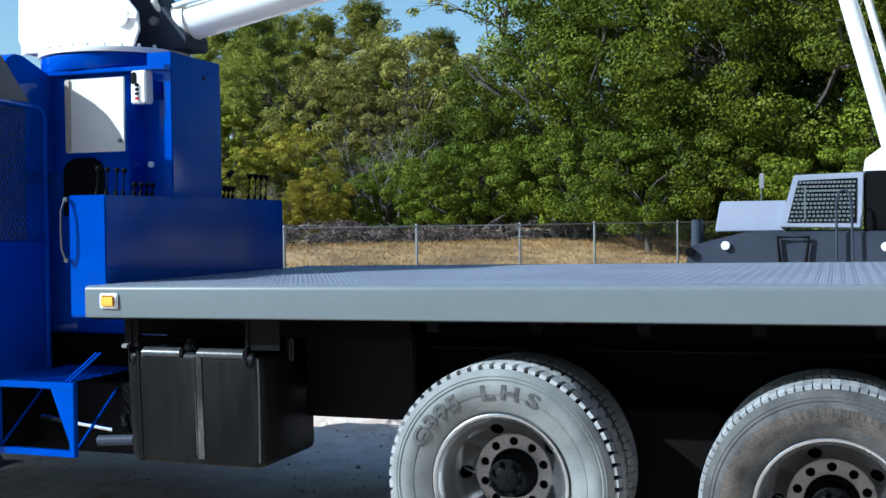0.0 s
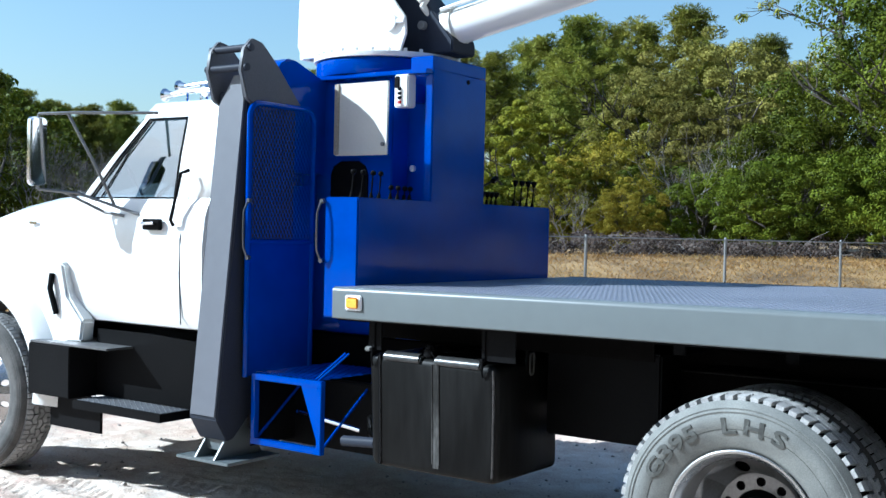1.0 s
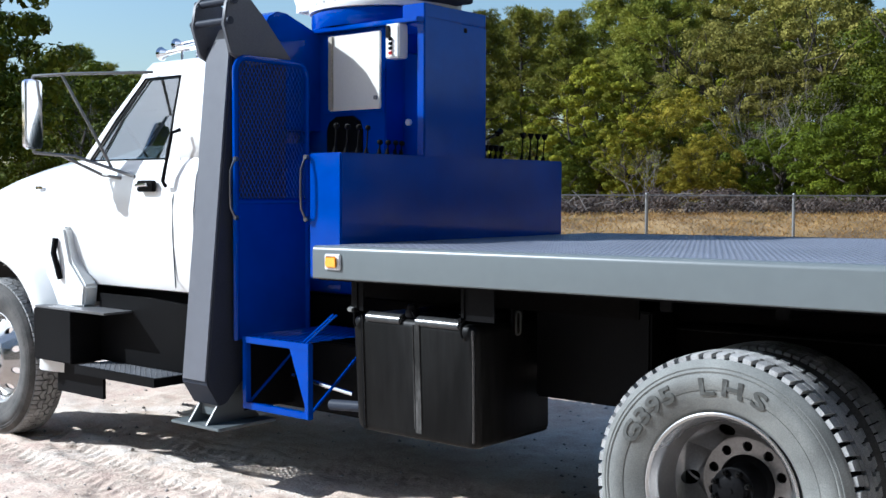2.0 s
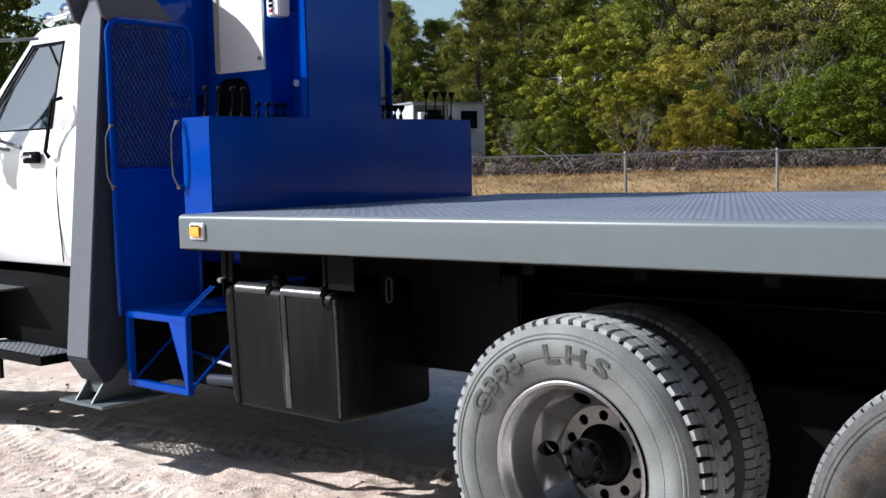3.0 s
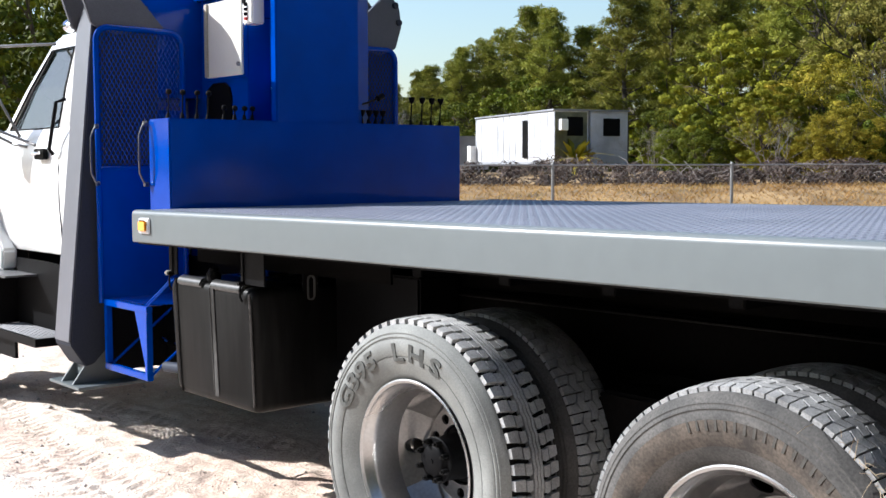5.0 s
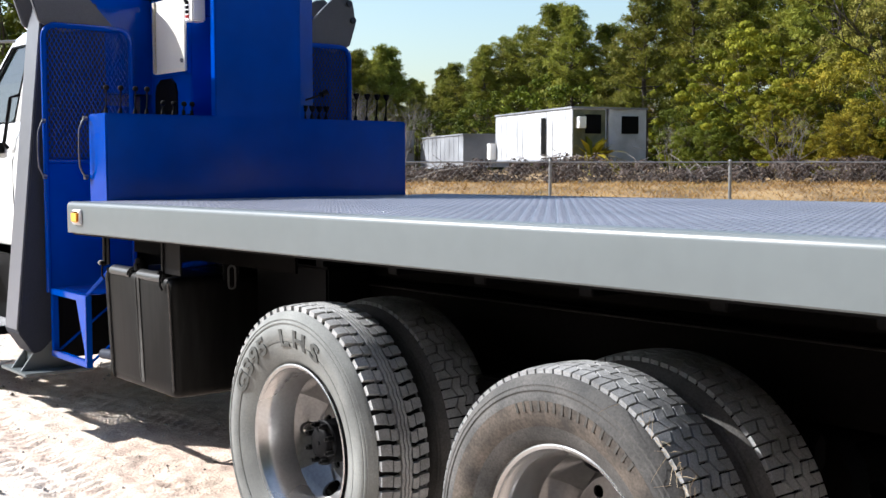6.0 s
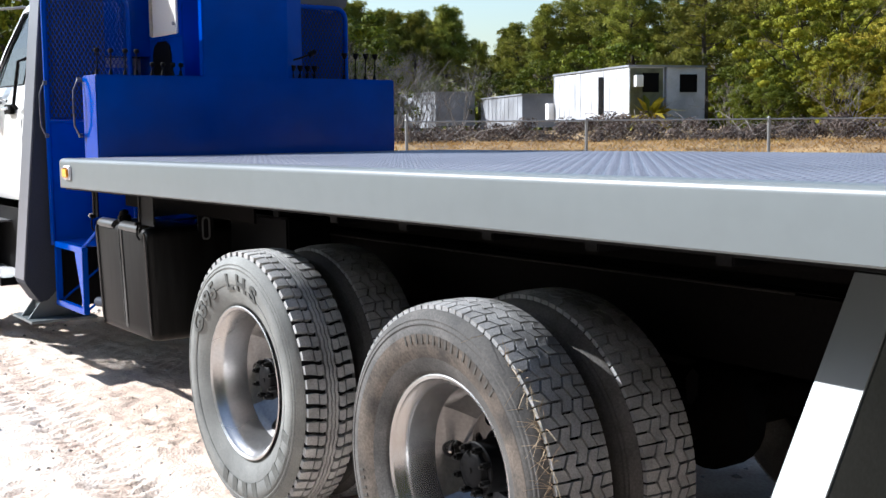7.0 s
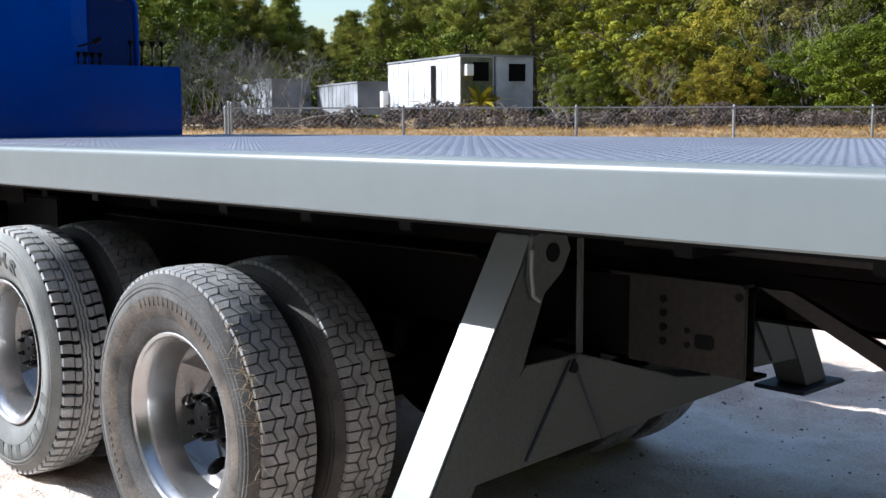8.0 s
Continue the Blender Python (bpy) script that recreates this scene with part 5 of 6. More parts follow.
        part("side_panel", Form().prism([g_((x, 0.20, z)) for x, z in [(-2.085, 0.58), (-1.06, 0.58), (-1.06, 0.96), (-1.62, 0.985), (-2.085, 0.985)]], (0, 0.02, 0)), BLACK, body, "black panel under the cab")
        stp = Form().box(-2.03, -1.25, ylo - 0.02, ylo, 0.525, 0.575).box(-2.03, -1.25, yhi + 0.14, yhi + 0.16, 0.525, 0.575)
        stp.box(-2.03, -2.01, ylo, yhi + 0.14, 0.526, 0.574).box(-1.27, -1.25, ylo, yhi + 0.14, 0.526, 0.574)
        stp2 = part("cab_step", stp, BLACK, body, "black cab step with a pierced tread")
        gt = Form()
        bars(gt, (-2.01, ylo, 0.572), (1, 0, 0), (0, 1, 0), 0.74, yhi + 0.14 - ylo, 0.05, 0.035, 0.0062)
        part("step_grating", gt, TREADPLATE, stp2, smooth=0)
    # black box added to make the shade under the cab
    part("floor_shadow_pan", Form().box(-2.4, -1.0, 0.40, both(0.40), 0.75, 1.0), BLACK, body)
    # roof lamps and horns
    lm = part("roof_lamp", Form().turn([(-0.045, 0.0), (-0.04, 0.022), (-0.022, 0.036), (0.0, 0.043), (0.008, 0.043), (0.01, 0.038)], 24), CHROME, body, "round chrome lamp on the cab roof", at=pose(-1.59, 0.60, 2.465, 0, 0, 55))
    part("lamp_lens", Form().turn([(0.006, 0.038), (0.011, 0.022), (0.013, 0.0)], 24), LENSW, lm)
    part("lamp_stem", Form().cyl((0, 0, -0.036), (0, 0, -0.09), 0.009, 8), CHROME, lm)
    for x, y, z in ((-1.83, 0.48, 2.435), (-1.84, 0.60, 2.50)):
        horn = part("air_horn", Form().tube([(x + 0.42, y + 0.02, z + 0.02), (x + 0.2, y + 0.01, z + 0.012), (x + 0.06, y, z)], 0.012, 10, 0.017), CHROME, body, "chrome air horn on the cab roof")
        part("horn_bell", Form().cyl((x + 0.065, y, z), (x + 0.02, y, z), 0.018, 24, 0.030).cyl((x + 0.02, y, z), (x, y, z), 0.030, 24, 0.042), CHROME, horn)
        part("horn_stand", Form().cyl((x + 0.2, y, z), (x + 0.2, y, z - 0.10), 0.008, 8), CHROME, horn)


cab()

# ---- fence ----
fence = tagged(new("chain_link_fence"), "galvanised chain-link fence along the edge of the yard", "fence")
posts = [FP - FD * 2.88, FP, FP + FD * 2.95, FP + FD * 5.78, Vector((-2.70, 17.75)), Vector((-1.70, 20.4)), Vector((-0.20, 22.95)), Vector((1.3, 25.4)), Vector((2.8, 27.9))]
POST = make("fence_post", Form().cyl((0, 0, -0.2), (0, 0, 1.30), 0.026, 12).cyl((0, 0, 1.30), (0, 0, 1.325), 0.031, 12, 0.016), GALV)
for q in posts:
    part("fence_post", POST, GALV, fence, at=pose(q.x, q.y, 0.29))
for a, b in zip(posts, posts[1:]):
    part("top_rail", Form().cyl((a.x, a.y, 1.57), (b.x, b.y, 1.57), 0.012, 8), GALV, fence)
    d = (b - a)
    wf = bars(Form(), (a.x, a.y, 0.42), (d.x / d.length, d.y / d.length, 0), (0, 0, 1), d.length, 1.14, 0.09, 0.09, 0.001)
    part("wire_mesh", make("wire_mesh", wf, GALV, smooth=0), GALV, fence)
back = [posts[0], posts[0] + FN * 3, posts[0] + FN * 6]
for q in back[1:]:
    part("fence_post", POST, GALV, fence, at=pose(q.x, q.y, 0.4))

# ---- old trailers ----
def shed(name, label, p, q, width, z0, z1, mat, ribs, openings=()):
    """A box trailer with ribbed sides between p and q, of that width to the back."""
    p, q = Vector(p), Vector(q)
    u = (q - p).normalized()
    v = Vector((-u.y, u.x))
    if v.y < 0:
        v = -v
    L = (q - p).length
    m = Matrix(((u.x, v.x, 0, p.x), (u.y, v.y, 0, p.y), (0, 0, 1, 0), (0, 0, 0, 1)))
    root = tagged(new(name), label, "trailer")
    root.matrix_basis = m
    part("body", Form().box(0, L, 0, width, z0, z1), mat, root)
    part("roof", Form().box(-0.06, L + 0.06, -0.06, width + 0.06, z1 + 0.002, z1 + 0.07), DULL, root)
    n = int(L / ribs)
    for i in range(n + 1):
        part("rib", Form().box(i * L / n - 0.035, i * L / n + 0.035, -0.016, 0.0, z0 + 0.05, z1 - 0.02), mat, root)
    part("sill_beam", Form().box(0, L, -0.04, 0.04, z0 - 0.1, z0), DULL, root)
    for face, a, b, c_, d_ in openings:
        if face == "side":
            fr = Form().box(a, b, -0.062, -0.052, c_, d_)
        else:
            fr = Form().box(-0.02, -0.008, a, b, c_, d_)
        part("window", fr, BLACK, root, "dark broken window")
    return root


tr = shed("trailer", "old white ribbed box trailer abandoned beyond the fence", (-25.64, 30.0), (-33.4, 33.0), 1.48, 1.75, 3.73, RUSTY, 0.62, [("side", 2.5, 2.95, 1.9, 3.45), ("end", 0.55, 1.25, 2.75, 3.5)])
part("end_wall", Form().box(-0.014, -0.002, 0.05, 1.43, 1.8, 3.68), OLIVE, tr, "stained olive end wall")
part("air_unit", Form().box(-0.35, 0.0, 0.15, 0.45, 2.95, 3.4), WHITE, tr, "white air conditioner in the end wall", bevel=0.02)
shed("trailer", "weathered white box trailer with a broken window", (-25.07, 31.49), (-32.2, 34.25), 1.65, 1.6, 3.72, RUSTY, 1.2, [("end", 0.55, 1.3, 2.75, 3.45)])
# these two get a darker cladding colour to stand for their shade
shed("trailer", "grey trailer, darkened for shade, far behind the fence", (-37.5, 34.5), (-46.0, 38.5), 2.4, 1.4, 3.0, DULL, 0.9, [])
shed("trailer", "grey trailer, darkened for shade, among bare shrubs", (-47.0, 36.0), (-56.0, 38.5), 2.4, 1.5, 3.4, DULL, 1.0, [])
part("step_block", Form().box(8.3, 8.7, -0.3, 0.1, 1.75, 2.5), WHITE, tr)

# ---- second crane, parked beyond the bed ----
def second_crane():
    y = 10.0
    r = tagged(new("parked_crane"), "grey crane carrier parked on the far side of the yard", "crane")
    f = Form().prism([(1.62, y, 1.05), (1.66, y, 1.28), (1.80, y, 1.33), (2.36, y, 1.47), (4.6, y, 1.47), (4.6, y, 1.05)], (0, 2.3, 0))
    part("carrier_body", f, DGREY, r, bevel=0.02)
    part("engine_cover", Form().prism([(1.96, y + 0.25, 1.47), (2.03, y + 0.25, 1.86), (2.85, y + 0.25, 1.86), (2.85, y + 0.25, 1.47)], (0, 1.6, 0)), LAVENDER, r, bevel=0.015)
    cb = [(2.76, 1.52), (2.94, 2.17), (3.76, 2.19), (3.74, 1.50)]
    part("cab_shell", Form().prism([(x, y + 0.12, z) for x, z in cb], (0, 1.2, 0)), LAVENDER, r, bevel=0.012)
    gr = [(2.86, 1.58), (2.99, 2.10), (3.68, 2.12), (3.67, 1.57)]
    scr = part("screen", Form().prism([(x, y + 0.112, z) for x, z in gr], (0, 0.006, 0)), BLACK, r, "black pierced screen in a grey surround")
    STUD = make("stud", Form().box(-0.017, 0.017, -0.01, 0, -0.014, 0.014), GREY, smooth=0)
    for i in range(15):
        for j in range(10):
            t, s = (i + 0.5 + 0.25 * (j % 2)) / 15.5, (j + 0.5) / 10
            x = (gr[0][0] + (gr[1][0] - gr[0][0]) * s) * (1 - t) + (gr[3][0] + (gr[2][0] - gr[3][0]) * s) * t
            z = gr[0][1] + (gr[1][1] - gr[0][1]) * s
            part("stud", STUD, GREY, scr, at=pose(x, y + 0.112, z))
    part("screen_bar", Form().box(3.12, 3.55, y + 0.095, y + 0.103, 1.96, 1.98).box(3.06, 3.08, y + 0.095, y + 0.103, 1.62, 2.04), GREY, scr)
    part("hoop_rail", Form().tube([(3.44, y - 0.1, 1.05), (3.44, y - 0.1, 1.85), (3.47, y - 0.1, 1.95), (3.53, y - 0.1, 1.97), (3.59, y - 0.1, 1.93), (3.61, y - 0.1, 1.80), (3.63, y - 0.1, 1.05)], 0.016, 8), DGREY, r)
    part("step_hoop", Form().tube([(2.78, y - 0.05, 1.08), (2.75, y - 0.05, 1.40), (3.12, y - 0.05, 1.40), (3.08, y - 0.05, 1.08)], 0.022, 8), BLACK, r)
    part("exhaust_can", Form().cyl((1.72, y + 0.4, 1.28), (1.72, y + 0.4, 1.63), 0.075, 20), DGREY, r, bevel=0.01)
    part("side_lamp", Form().cyl((2.12, y - 0.01, 1.30), (2.12, y - 0.05, 1.30), 0.055, 20), LENSW, r, "round clear lamp", bevel=0.008)
    part("side_lamp", Form().cyl((4.0, y - 0.01, 1.28), (4.0, y - 0.05, 1.28), 0.055, 20), LENSW, r, "round clear lamp", bevel=0.008)
    part("hook_block", Form().cyl((1.68, y - 0.01, 1.22), (1.68, y - 0.07, 1.22), 0.06, 20), BLACK, r, bevel=0.01)
    part("post_lamp", Form().box(2.50, 2.56, y + 0.5, y + 0.54, 2.02, 2.22).box(2.515, 2.53, y + 0.51, y + 0.53, 1.86, 2.03), GALV, r, bevel=0.006)
    part("boom_foot", Form().prism([(3.76, y + 0.3, 2.2), (3.78, y + 0.3, 2.36), (4.0, y + 0.3, 2.52), (4.5, y + 0.3, 2.6), (4.6, y + 0.3, 2.2)], (0, 0.7, 0)), WHITE, r, "white boom foot", bevel=0.01)
    part("turntable", Form().box(3.78, 4.6, y + 0.1, y + 1.4, 1.472, 2.198), BLACK, r, bevel=0.01)
    part("boom", Form().tube([(4.12, y + 0.65, 2.40), (3.45, y + 0.65, 4.9), (3.1, y + 0.65, 6.2)], 0.11, 20), WHITE, r, "white raised boom")
    part("boom_ram", Form().tube([(4.35, y + 0.65, 2.45), (3.68, y + 0.65, 4.9)], 0.05, 14), OFFWHITE, r)
    for x in (2.2, 4.1):
        wq = part("wheel", RIM_D, STEEL, r, at=pose(x, y + 0.05, 0.49))
        part("tyre", TYRE_B, RUBBER_B, wq)
    part("chassis", Form().box(1.7, 4.6, y + 0.4, y + 1.9, 0.62, 1.052), FRAME, r)


second_crane()


# ---- trees and plants ----
def leaves_mesh(name, mat, clumps, per, size, seed, flat=0.6, slim=0.55, droop=0.0):
    """Leaves over clumps (x, y, z, radius): each a small folded blade facing roughly outwards."""
    r = np.random.RandomState(seed)
    C = np.asarray(clumps)
    n = len(C) * per
    idx = np.repeat(np.arange(len(C)), per)
    d = r.normal(size=(n, 3))
    d /= np.linalg.norm(d, axis=1)[:, None]
    rad = C[idx, 3] * (0.55 + 0.45 * r.rand(n) ** 0.5)
    P = C[idx, :3] + d * rad[:, None] * np.array([1, 1, flat])
    nrm = d * 1.25 + r.normal(size=(n, 3)) * 0.45 + np.array([0, 0, 0.3])
    nrm /= np.linalg.norm(nrm, axis=1)[:, None]
    t = np.cross(nrm, r.normal(size=(n, 3)))
    t /= np.linalg.norm(t, axis=1)[:, None]
    b = np.cross(nrm, t)
    s = (size * (0.55 + 0.9 * r.rand(n)))[:, None]
    fold = nrm * s * 0.18
    V = np.stack([P - t * s, P - b * s * slim + fold, P + t * s - np.array([0, 0, droop]) * s, P + b * s * slim + fold], 1).reshape(-1, 3)
    F = (np.arange(n)[:, None] * 4 + np.array([0, 1, 2, 3])[None])
    return soup(name, V, F, mat)


def limb_form(f, p, d, length, r, rnd, depth, tips, spread_=0.6):
    """A limb that bends and forks; its ends are kept in tips."""
    pts, q, dd = [p], p, d
    for i in range(4):
        dd = (dd + Vector((rnd.gauss(0, 0.14), rnd.gauss(0, 0.14), rnd.gauss(0.03, 0.1)))).normalized()
        q = q + dd * length / 4
        pts.append(q)
    f.tube(pts, r, 7 if depth > 1 else 5, r * 0.45)
    tips.append((q, length))
    if depth <= 0:
        return
    for k in range(3):
        at_ = pts[2 + k % 3] if k else pts[4]
        nd = (dd + Vector((rnd.gauss(0, spread_), rnd.gauss(0, spread_), rnd.gauss(0.15, spread_ * 0.6)))).normalized()
        limb_form(f, at_, nd, length * rnd.uniform(0.5, 0.75), r * 0.5, rnd, depth - 1, tips, spread_)


def broadleaf(name, label, h, w, mat, seed, leaf=0.075, per=150, low=0.12, n=110, category="tree"):
    """A leafy tree whose crown reaches down low, of many clumps round forked limbs."""
    rnd = random.Random(seed)
    root = tagged(new(name), label, category)
    tf, tips = Form(), []
    f0 = Vector((0, 0, -0.2))
    tf.tube([f0, Vector((rnd.uniform(-.1, .1), rnd.uniform(-.1, .1), h * 0.15)), Vector((rnd.uniform(-.2, .2), rnd.uniform(-.2, .2), h * 0.3))], 0.05 + h * 0.018, 10, 0.04 + h * 0.012)
    for k in range(5):
        a = 2 * math.pi * (k + rnd.random() * 0.6) / 5
        limb_form(tf, Vector((0, 0, h * (0.18 + 0.05 * k))), Vector((math.cos(a) * 0.7, math.sin(a) * 0.7, 0.75)).normalized(), h * 0.34, h * 0.012, rnd, 2, tips)
    part("trunk", tf, BARK, root)
    cl = []
    lumps = [(rnd.uniform(0, 2 * math.pi), rnd.uniform(-0.6, 1), rnd.uniform(0.1, 0.32)) for _ in range(9)]
    for i in range(n):
        z = 1 - 2 * (i + 0.5) / n
        a = i * 2.39996 + rnd.uniform(-0.3, 0.3)
        s = math.sqrt(max(0, 1 - z * z))
        bulge = 0.80 + sum(amp * max(0, math.cos(a - la)) ** 3 * max(0, 1 - abs(z - lz)) for la, lz, amp in lumps) + rnd.uniform(-0.24, 0.10)
        inner = 1.0 if rnd.random() < 0.78 else rnd.uniform(0.45, 0.85)
        cl.append((w * s * math.cos(a) * bulge * inner, w * s * math.sin(a) * bulge * inner, h * (low + (1 - low) * (0.5 + 0.5 * z * min(1.12, bulge))), w * rnd.uniform(0.11, 0.22)))
    part("crown", leaves_mesh("crown", mat, cl, per, leaf, seed), mat, root)
    return root


def needle_mesh(name, mat, tufts, per, length, width, seed):
    """Tufts (x, y, z, radius) of needles that spray outwards and up from each twig's end."""
    r = np.random.RandomState(seed)
    C = np.asarray(tufts)
    n = len(C) * per
    idx = np.repeat(np.arange(len(C)), per)
    d = r.normal(size=(n, 3)) * np.array([1, 1, 0.75]) + np.array([0, 0, 0.35])
    d /= np.linalg.norm(d, axis=1)[:, None]
    rad = C[idx, 3][:, None]
    P = C[idx, :3] + d * rad * (0.15 + 0.55 * r.rand(n, 1)) * np.array([1, 1, 0.7])
    side = np.cross(d, r.normal(size=(n, 3)))
    side /= np.linalg.norm(side, axis=1)[:, None]
    L = length * (0.6 + 0.8 * r.rand(n, 1))
    w = width * (0.7 + 0.6 * r.rand(n, 1))
    tip = P + d * L - np.array([0, 0, 0.12]) * L
    V = np.stack([P - side * w * 0.6, P + side * w * 0.6, tip + side * w, tip - side * w], 1).reshape(-1, 3)
    return soup(name, V, np.arange(n * 4).reshape(-1, 4), mat)


def pine(name, label, h, seed, bare=0.45, leaf=0.17, dense=1.0, per=70, spire=0.0):
    """A tall pine: bare lower trunk, upturned boughs in loose tiers with gaps; spire: how far the crown tapers to a point."""
    rnd = random.Random(seed)
    root = tagged(new(name), label, "pine tree")
    tf = Form()
    bend = [Vector((rnd.gauss(0, 0.06) * i, rnd.gauss(0, 0.06) * i, h * i / 5 - 0.2 * (i == 0))) for i in range(6)]
    tf.tube(bend, 0.017 * h, 9, 0.004 * h)
    cl = []
    k = int(44 * dense)
    for i in range(k):
        u = bare + (0.985 - bare) * (i / k) ** 0.85
        j = min(4, int(u * 5))
        c0 = bend[j].lerp(bend[j + 1], u * 5 - j)
        a = i * 2.4 + rnd.uniform(-0.6, 0.6)
        v_ = (u - bare) / (1 - bare)
        dome = 0.30 + math.sin(min(1, v_ * 1.05 + 0.15) * math.pi) * 0.75
        cone = 0.20 + 0.95 * (1 - v_) ** 0.9
        reach = h * 0.235 * (dome * (1 - spire) + cone * spire) * rnd.uniform(0.5, 1.15)
        e = c0 + Vector((math.cos(a) * reach, math.sin(a) * reach, reach * rnd.uniform(0.0, 0.5)))
        m_ = c0.lerp(e, 0.5) - Vector((0, 0, 0.09 * reach))
        tf.tube([c0, m_, e], 0.0038 * h, 5, 0.0012 * h)
        steps = max(3, int(reach / 0.34))
        for q in range(steps):
            t = 0.38 + 0.66 * (q + 0.5) / steps
            for twig in range(2):
                p_ = c0.lerp(e, t) + Vector((rnd.gauss(0, .20), rnd.gauss(0, .20), rnd.gauss(0.10, .12))) * (h / 11)
                cl.append((p_.x, p_.y, p_.z, h * rnd.uniform(0.020, 0.036)))
    for q in range(5):
        cl.append((bend[5].x + rnd.gauss(0, 0.12), bend[5].y + rnd.gauss(0, 0.12), h * (0.95 + 0.012 * q), h * 0.028))
    part("trunk", tf, BARK, root)
    part("crown", needle_mesh("crown", PINE, cl, per, leaf, 0.016, seed), PINE, root)
    return root


def bare_shrub(name, label, h, seed):
    rnd = random.Random(seed)
    root = tagged(new(name), label, "shrub")
    f, tips = Form(), []
    for k in range(7):
        a = 2 * math.pi * k / 7
        limb_form(f, Vector((0.15 * math.cos(a), 0.15 * math.sin(a), -0.1)), Vector((math.cos(a) * 0.5, math.sin(a) * 0.5, 1)).normalized(), h * 0.55, 0.034, rnd, 3, tips, 0.55)
    part("branchwork", f, DEADWOOD, root, smooth=0)
    return root


E0 = Vector((4.5, -3.0))


def spot(heading, dist, sink=0.0, turn_=0.0, grow=1.0):
    """Where a plant stands: degrees from straight across the truck and metres from the walk."""
    a = radians(heading)
    x, y = E0.x + math.sin(a) * dist, E0.y + math.cos(a) * dist
    return Matrix.Translation((x, y, rise(x, y) - sink)) @ pose(0, 0, 0, 0, 0, turn_) @ Matrix.Diagonal((grow, grow, grow, 1))


def plant(root, size, places, group):
    """Puts a plant at the first place and copies at the others, each as tall as the third number, in degrees over the eye's level."""
    tagged(root, group=group)
    rnd = random.Random(len(places) * 7 + len(group))
    for i, (hd, dist, top) in enumerate(places):
        m = spot(hd, dist, 0.0, rnd.uniform(0, 360))
        grow = (1.58 + dist * math.tan(radians(top)) - m.translation.z) / size
        wide = grow * rnd.uniform(0.92, 1.1)
        ob = root if i == 0 else copy_thing(root, m)
        ob.matrix_basis = m @ Matrix.Diagonal((wide, wide, grow, 1))


OAKLABEL = "dense green oak with leaves down to the ground behind the fence"
plant(broadleaf("oak", OAKLABEL, 11.5, 4.6, OAK, 1, leaf=0.046, per=640, n=150), 11.0, [(-7.0, 33, 17), (4.5, 32, 18), (-0.5, 38, 19), (12, 36, 18)], "oaks behind the fence")
plant(broadleaf("oak", OAKLABEL, 8.5, 3.6, OAK, 2, leaf=0.046, per=560, n=130), 8.2, [(-11.6, 32, 13.2), (-3.5, 29.5, 14), (-9.0, 37, 16), (8.5, 30, 15), (-14.6, 35, 11.0), (-18.2, 38, 7.4)], "oaks behind the fence")
plant(broadleaf("oak_sapling", "low bushy oak growth along the fence", 4.2, 2.6, OAK, 3, leaf=0.046, per=340, low=0.02, n=90), 4.1, [(-6.5, 28.5, 5.5), (-11.5, 29, 5), (0.5, 27.5, 6), (-15, 31.5, 4.6), (4.5, 28, 6), (-1.8, 27.5, 4.5), (-19.6, 33, 3.8)], "low oak growth")
plant(broadleaf("bush", "bright green leafy bush at the edge of the woods", 5.4, 2.0, GREENBUSH, 14, leaf=0.046, per=400, low=0.03, n=105, category="bush"), 5.25, [(-33.2, 40, 6.1), (-32.0, 36.5, 3.6), (-24.8, 45, 6.6), (-29.6, 44, 5.2), (-37.6, 52, 5.0), (-41.4, 62, 4.7)], "green bushes at the wood's edge")
BUSHLABEL = "yellow-green leafy bush at the edge of the woods"
plant(broadleaf("bush", BUSHLABEL, 5.4, 3.0, BUSH, 4, leaf=0.046, per=390, low=0.03, n=105, category="bush"), 5.25, [(-29.8, 38, 4.6), (-28.6, 35, 2.6), (-34.6, 46, 3.5), (-31.2, 37, 2.2)], "bushes at the wood's edge")
plant(broadleaf("bush", "dull green leafy bush at the edge of the woods", 4.4, 2.8, OAK, 5, leaf=0.046, per=390, low=0.02, n=95, category="bush"), 4.25, [(-27.6, 39, 3.6), (-33.8, 41, 3.0), (-35.6, 44, 3.4), (-21.0, 34, 4.2), (-24.6, 36.5, 3.2), (-20.3, 38, 5.6), (-35.8, 42.5, 1.9), (-35.0, 38, 1.7)], "bushes at the wood's edge")
plant(broadleaf("olive_tree", "tall olive-brown thinning tree at the edge of the woods", 7.6, 2.5, OLIVELEAF, 6, leaf=0.042, per=400, low=0.06, n=115, category="tree"), 7.3, [(-26.6, 42, 8.3), (-22.4, 43, 9.9), (-19.6, 45, 9.0), (-24.2, 40, 6.8), (-39.6, 60, 4.6)], "olive trees")
PINELABEL = "tall pine with a bare trunk and ragged crown"
plant(pine("pine", "tall tapering pine with tiered boughs", 11.0, 11, 0.24, dense=1.5, spire=0.85), 10.9, [(-39.0, 50, 8.9), (-34.6, 53, 8.9), (-42.9, 60, 7.6), (-27.2, 50, 10.4), (-30.9, 56, 9.2), (-47.4, 70, 5.8)], "pines in the woods")
plant(pine("pine", PINELABEL, 11.0, 12, 0.34, dense=1.35), 10.8, [(-30.2, 48, 10.7), (-36.8, 56, 9.0), (-25.2, 49, 11.0), (-41.0, 60, 6.7), (-33.0, 58, 9.4), (-43.7, 64, 7.7), (-21.2, 52, 9.6), (-48.9, 74, 4.9)], "pines in the woods")
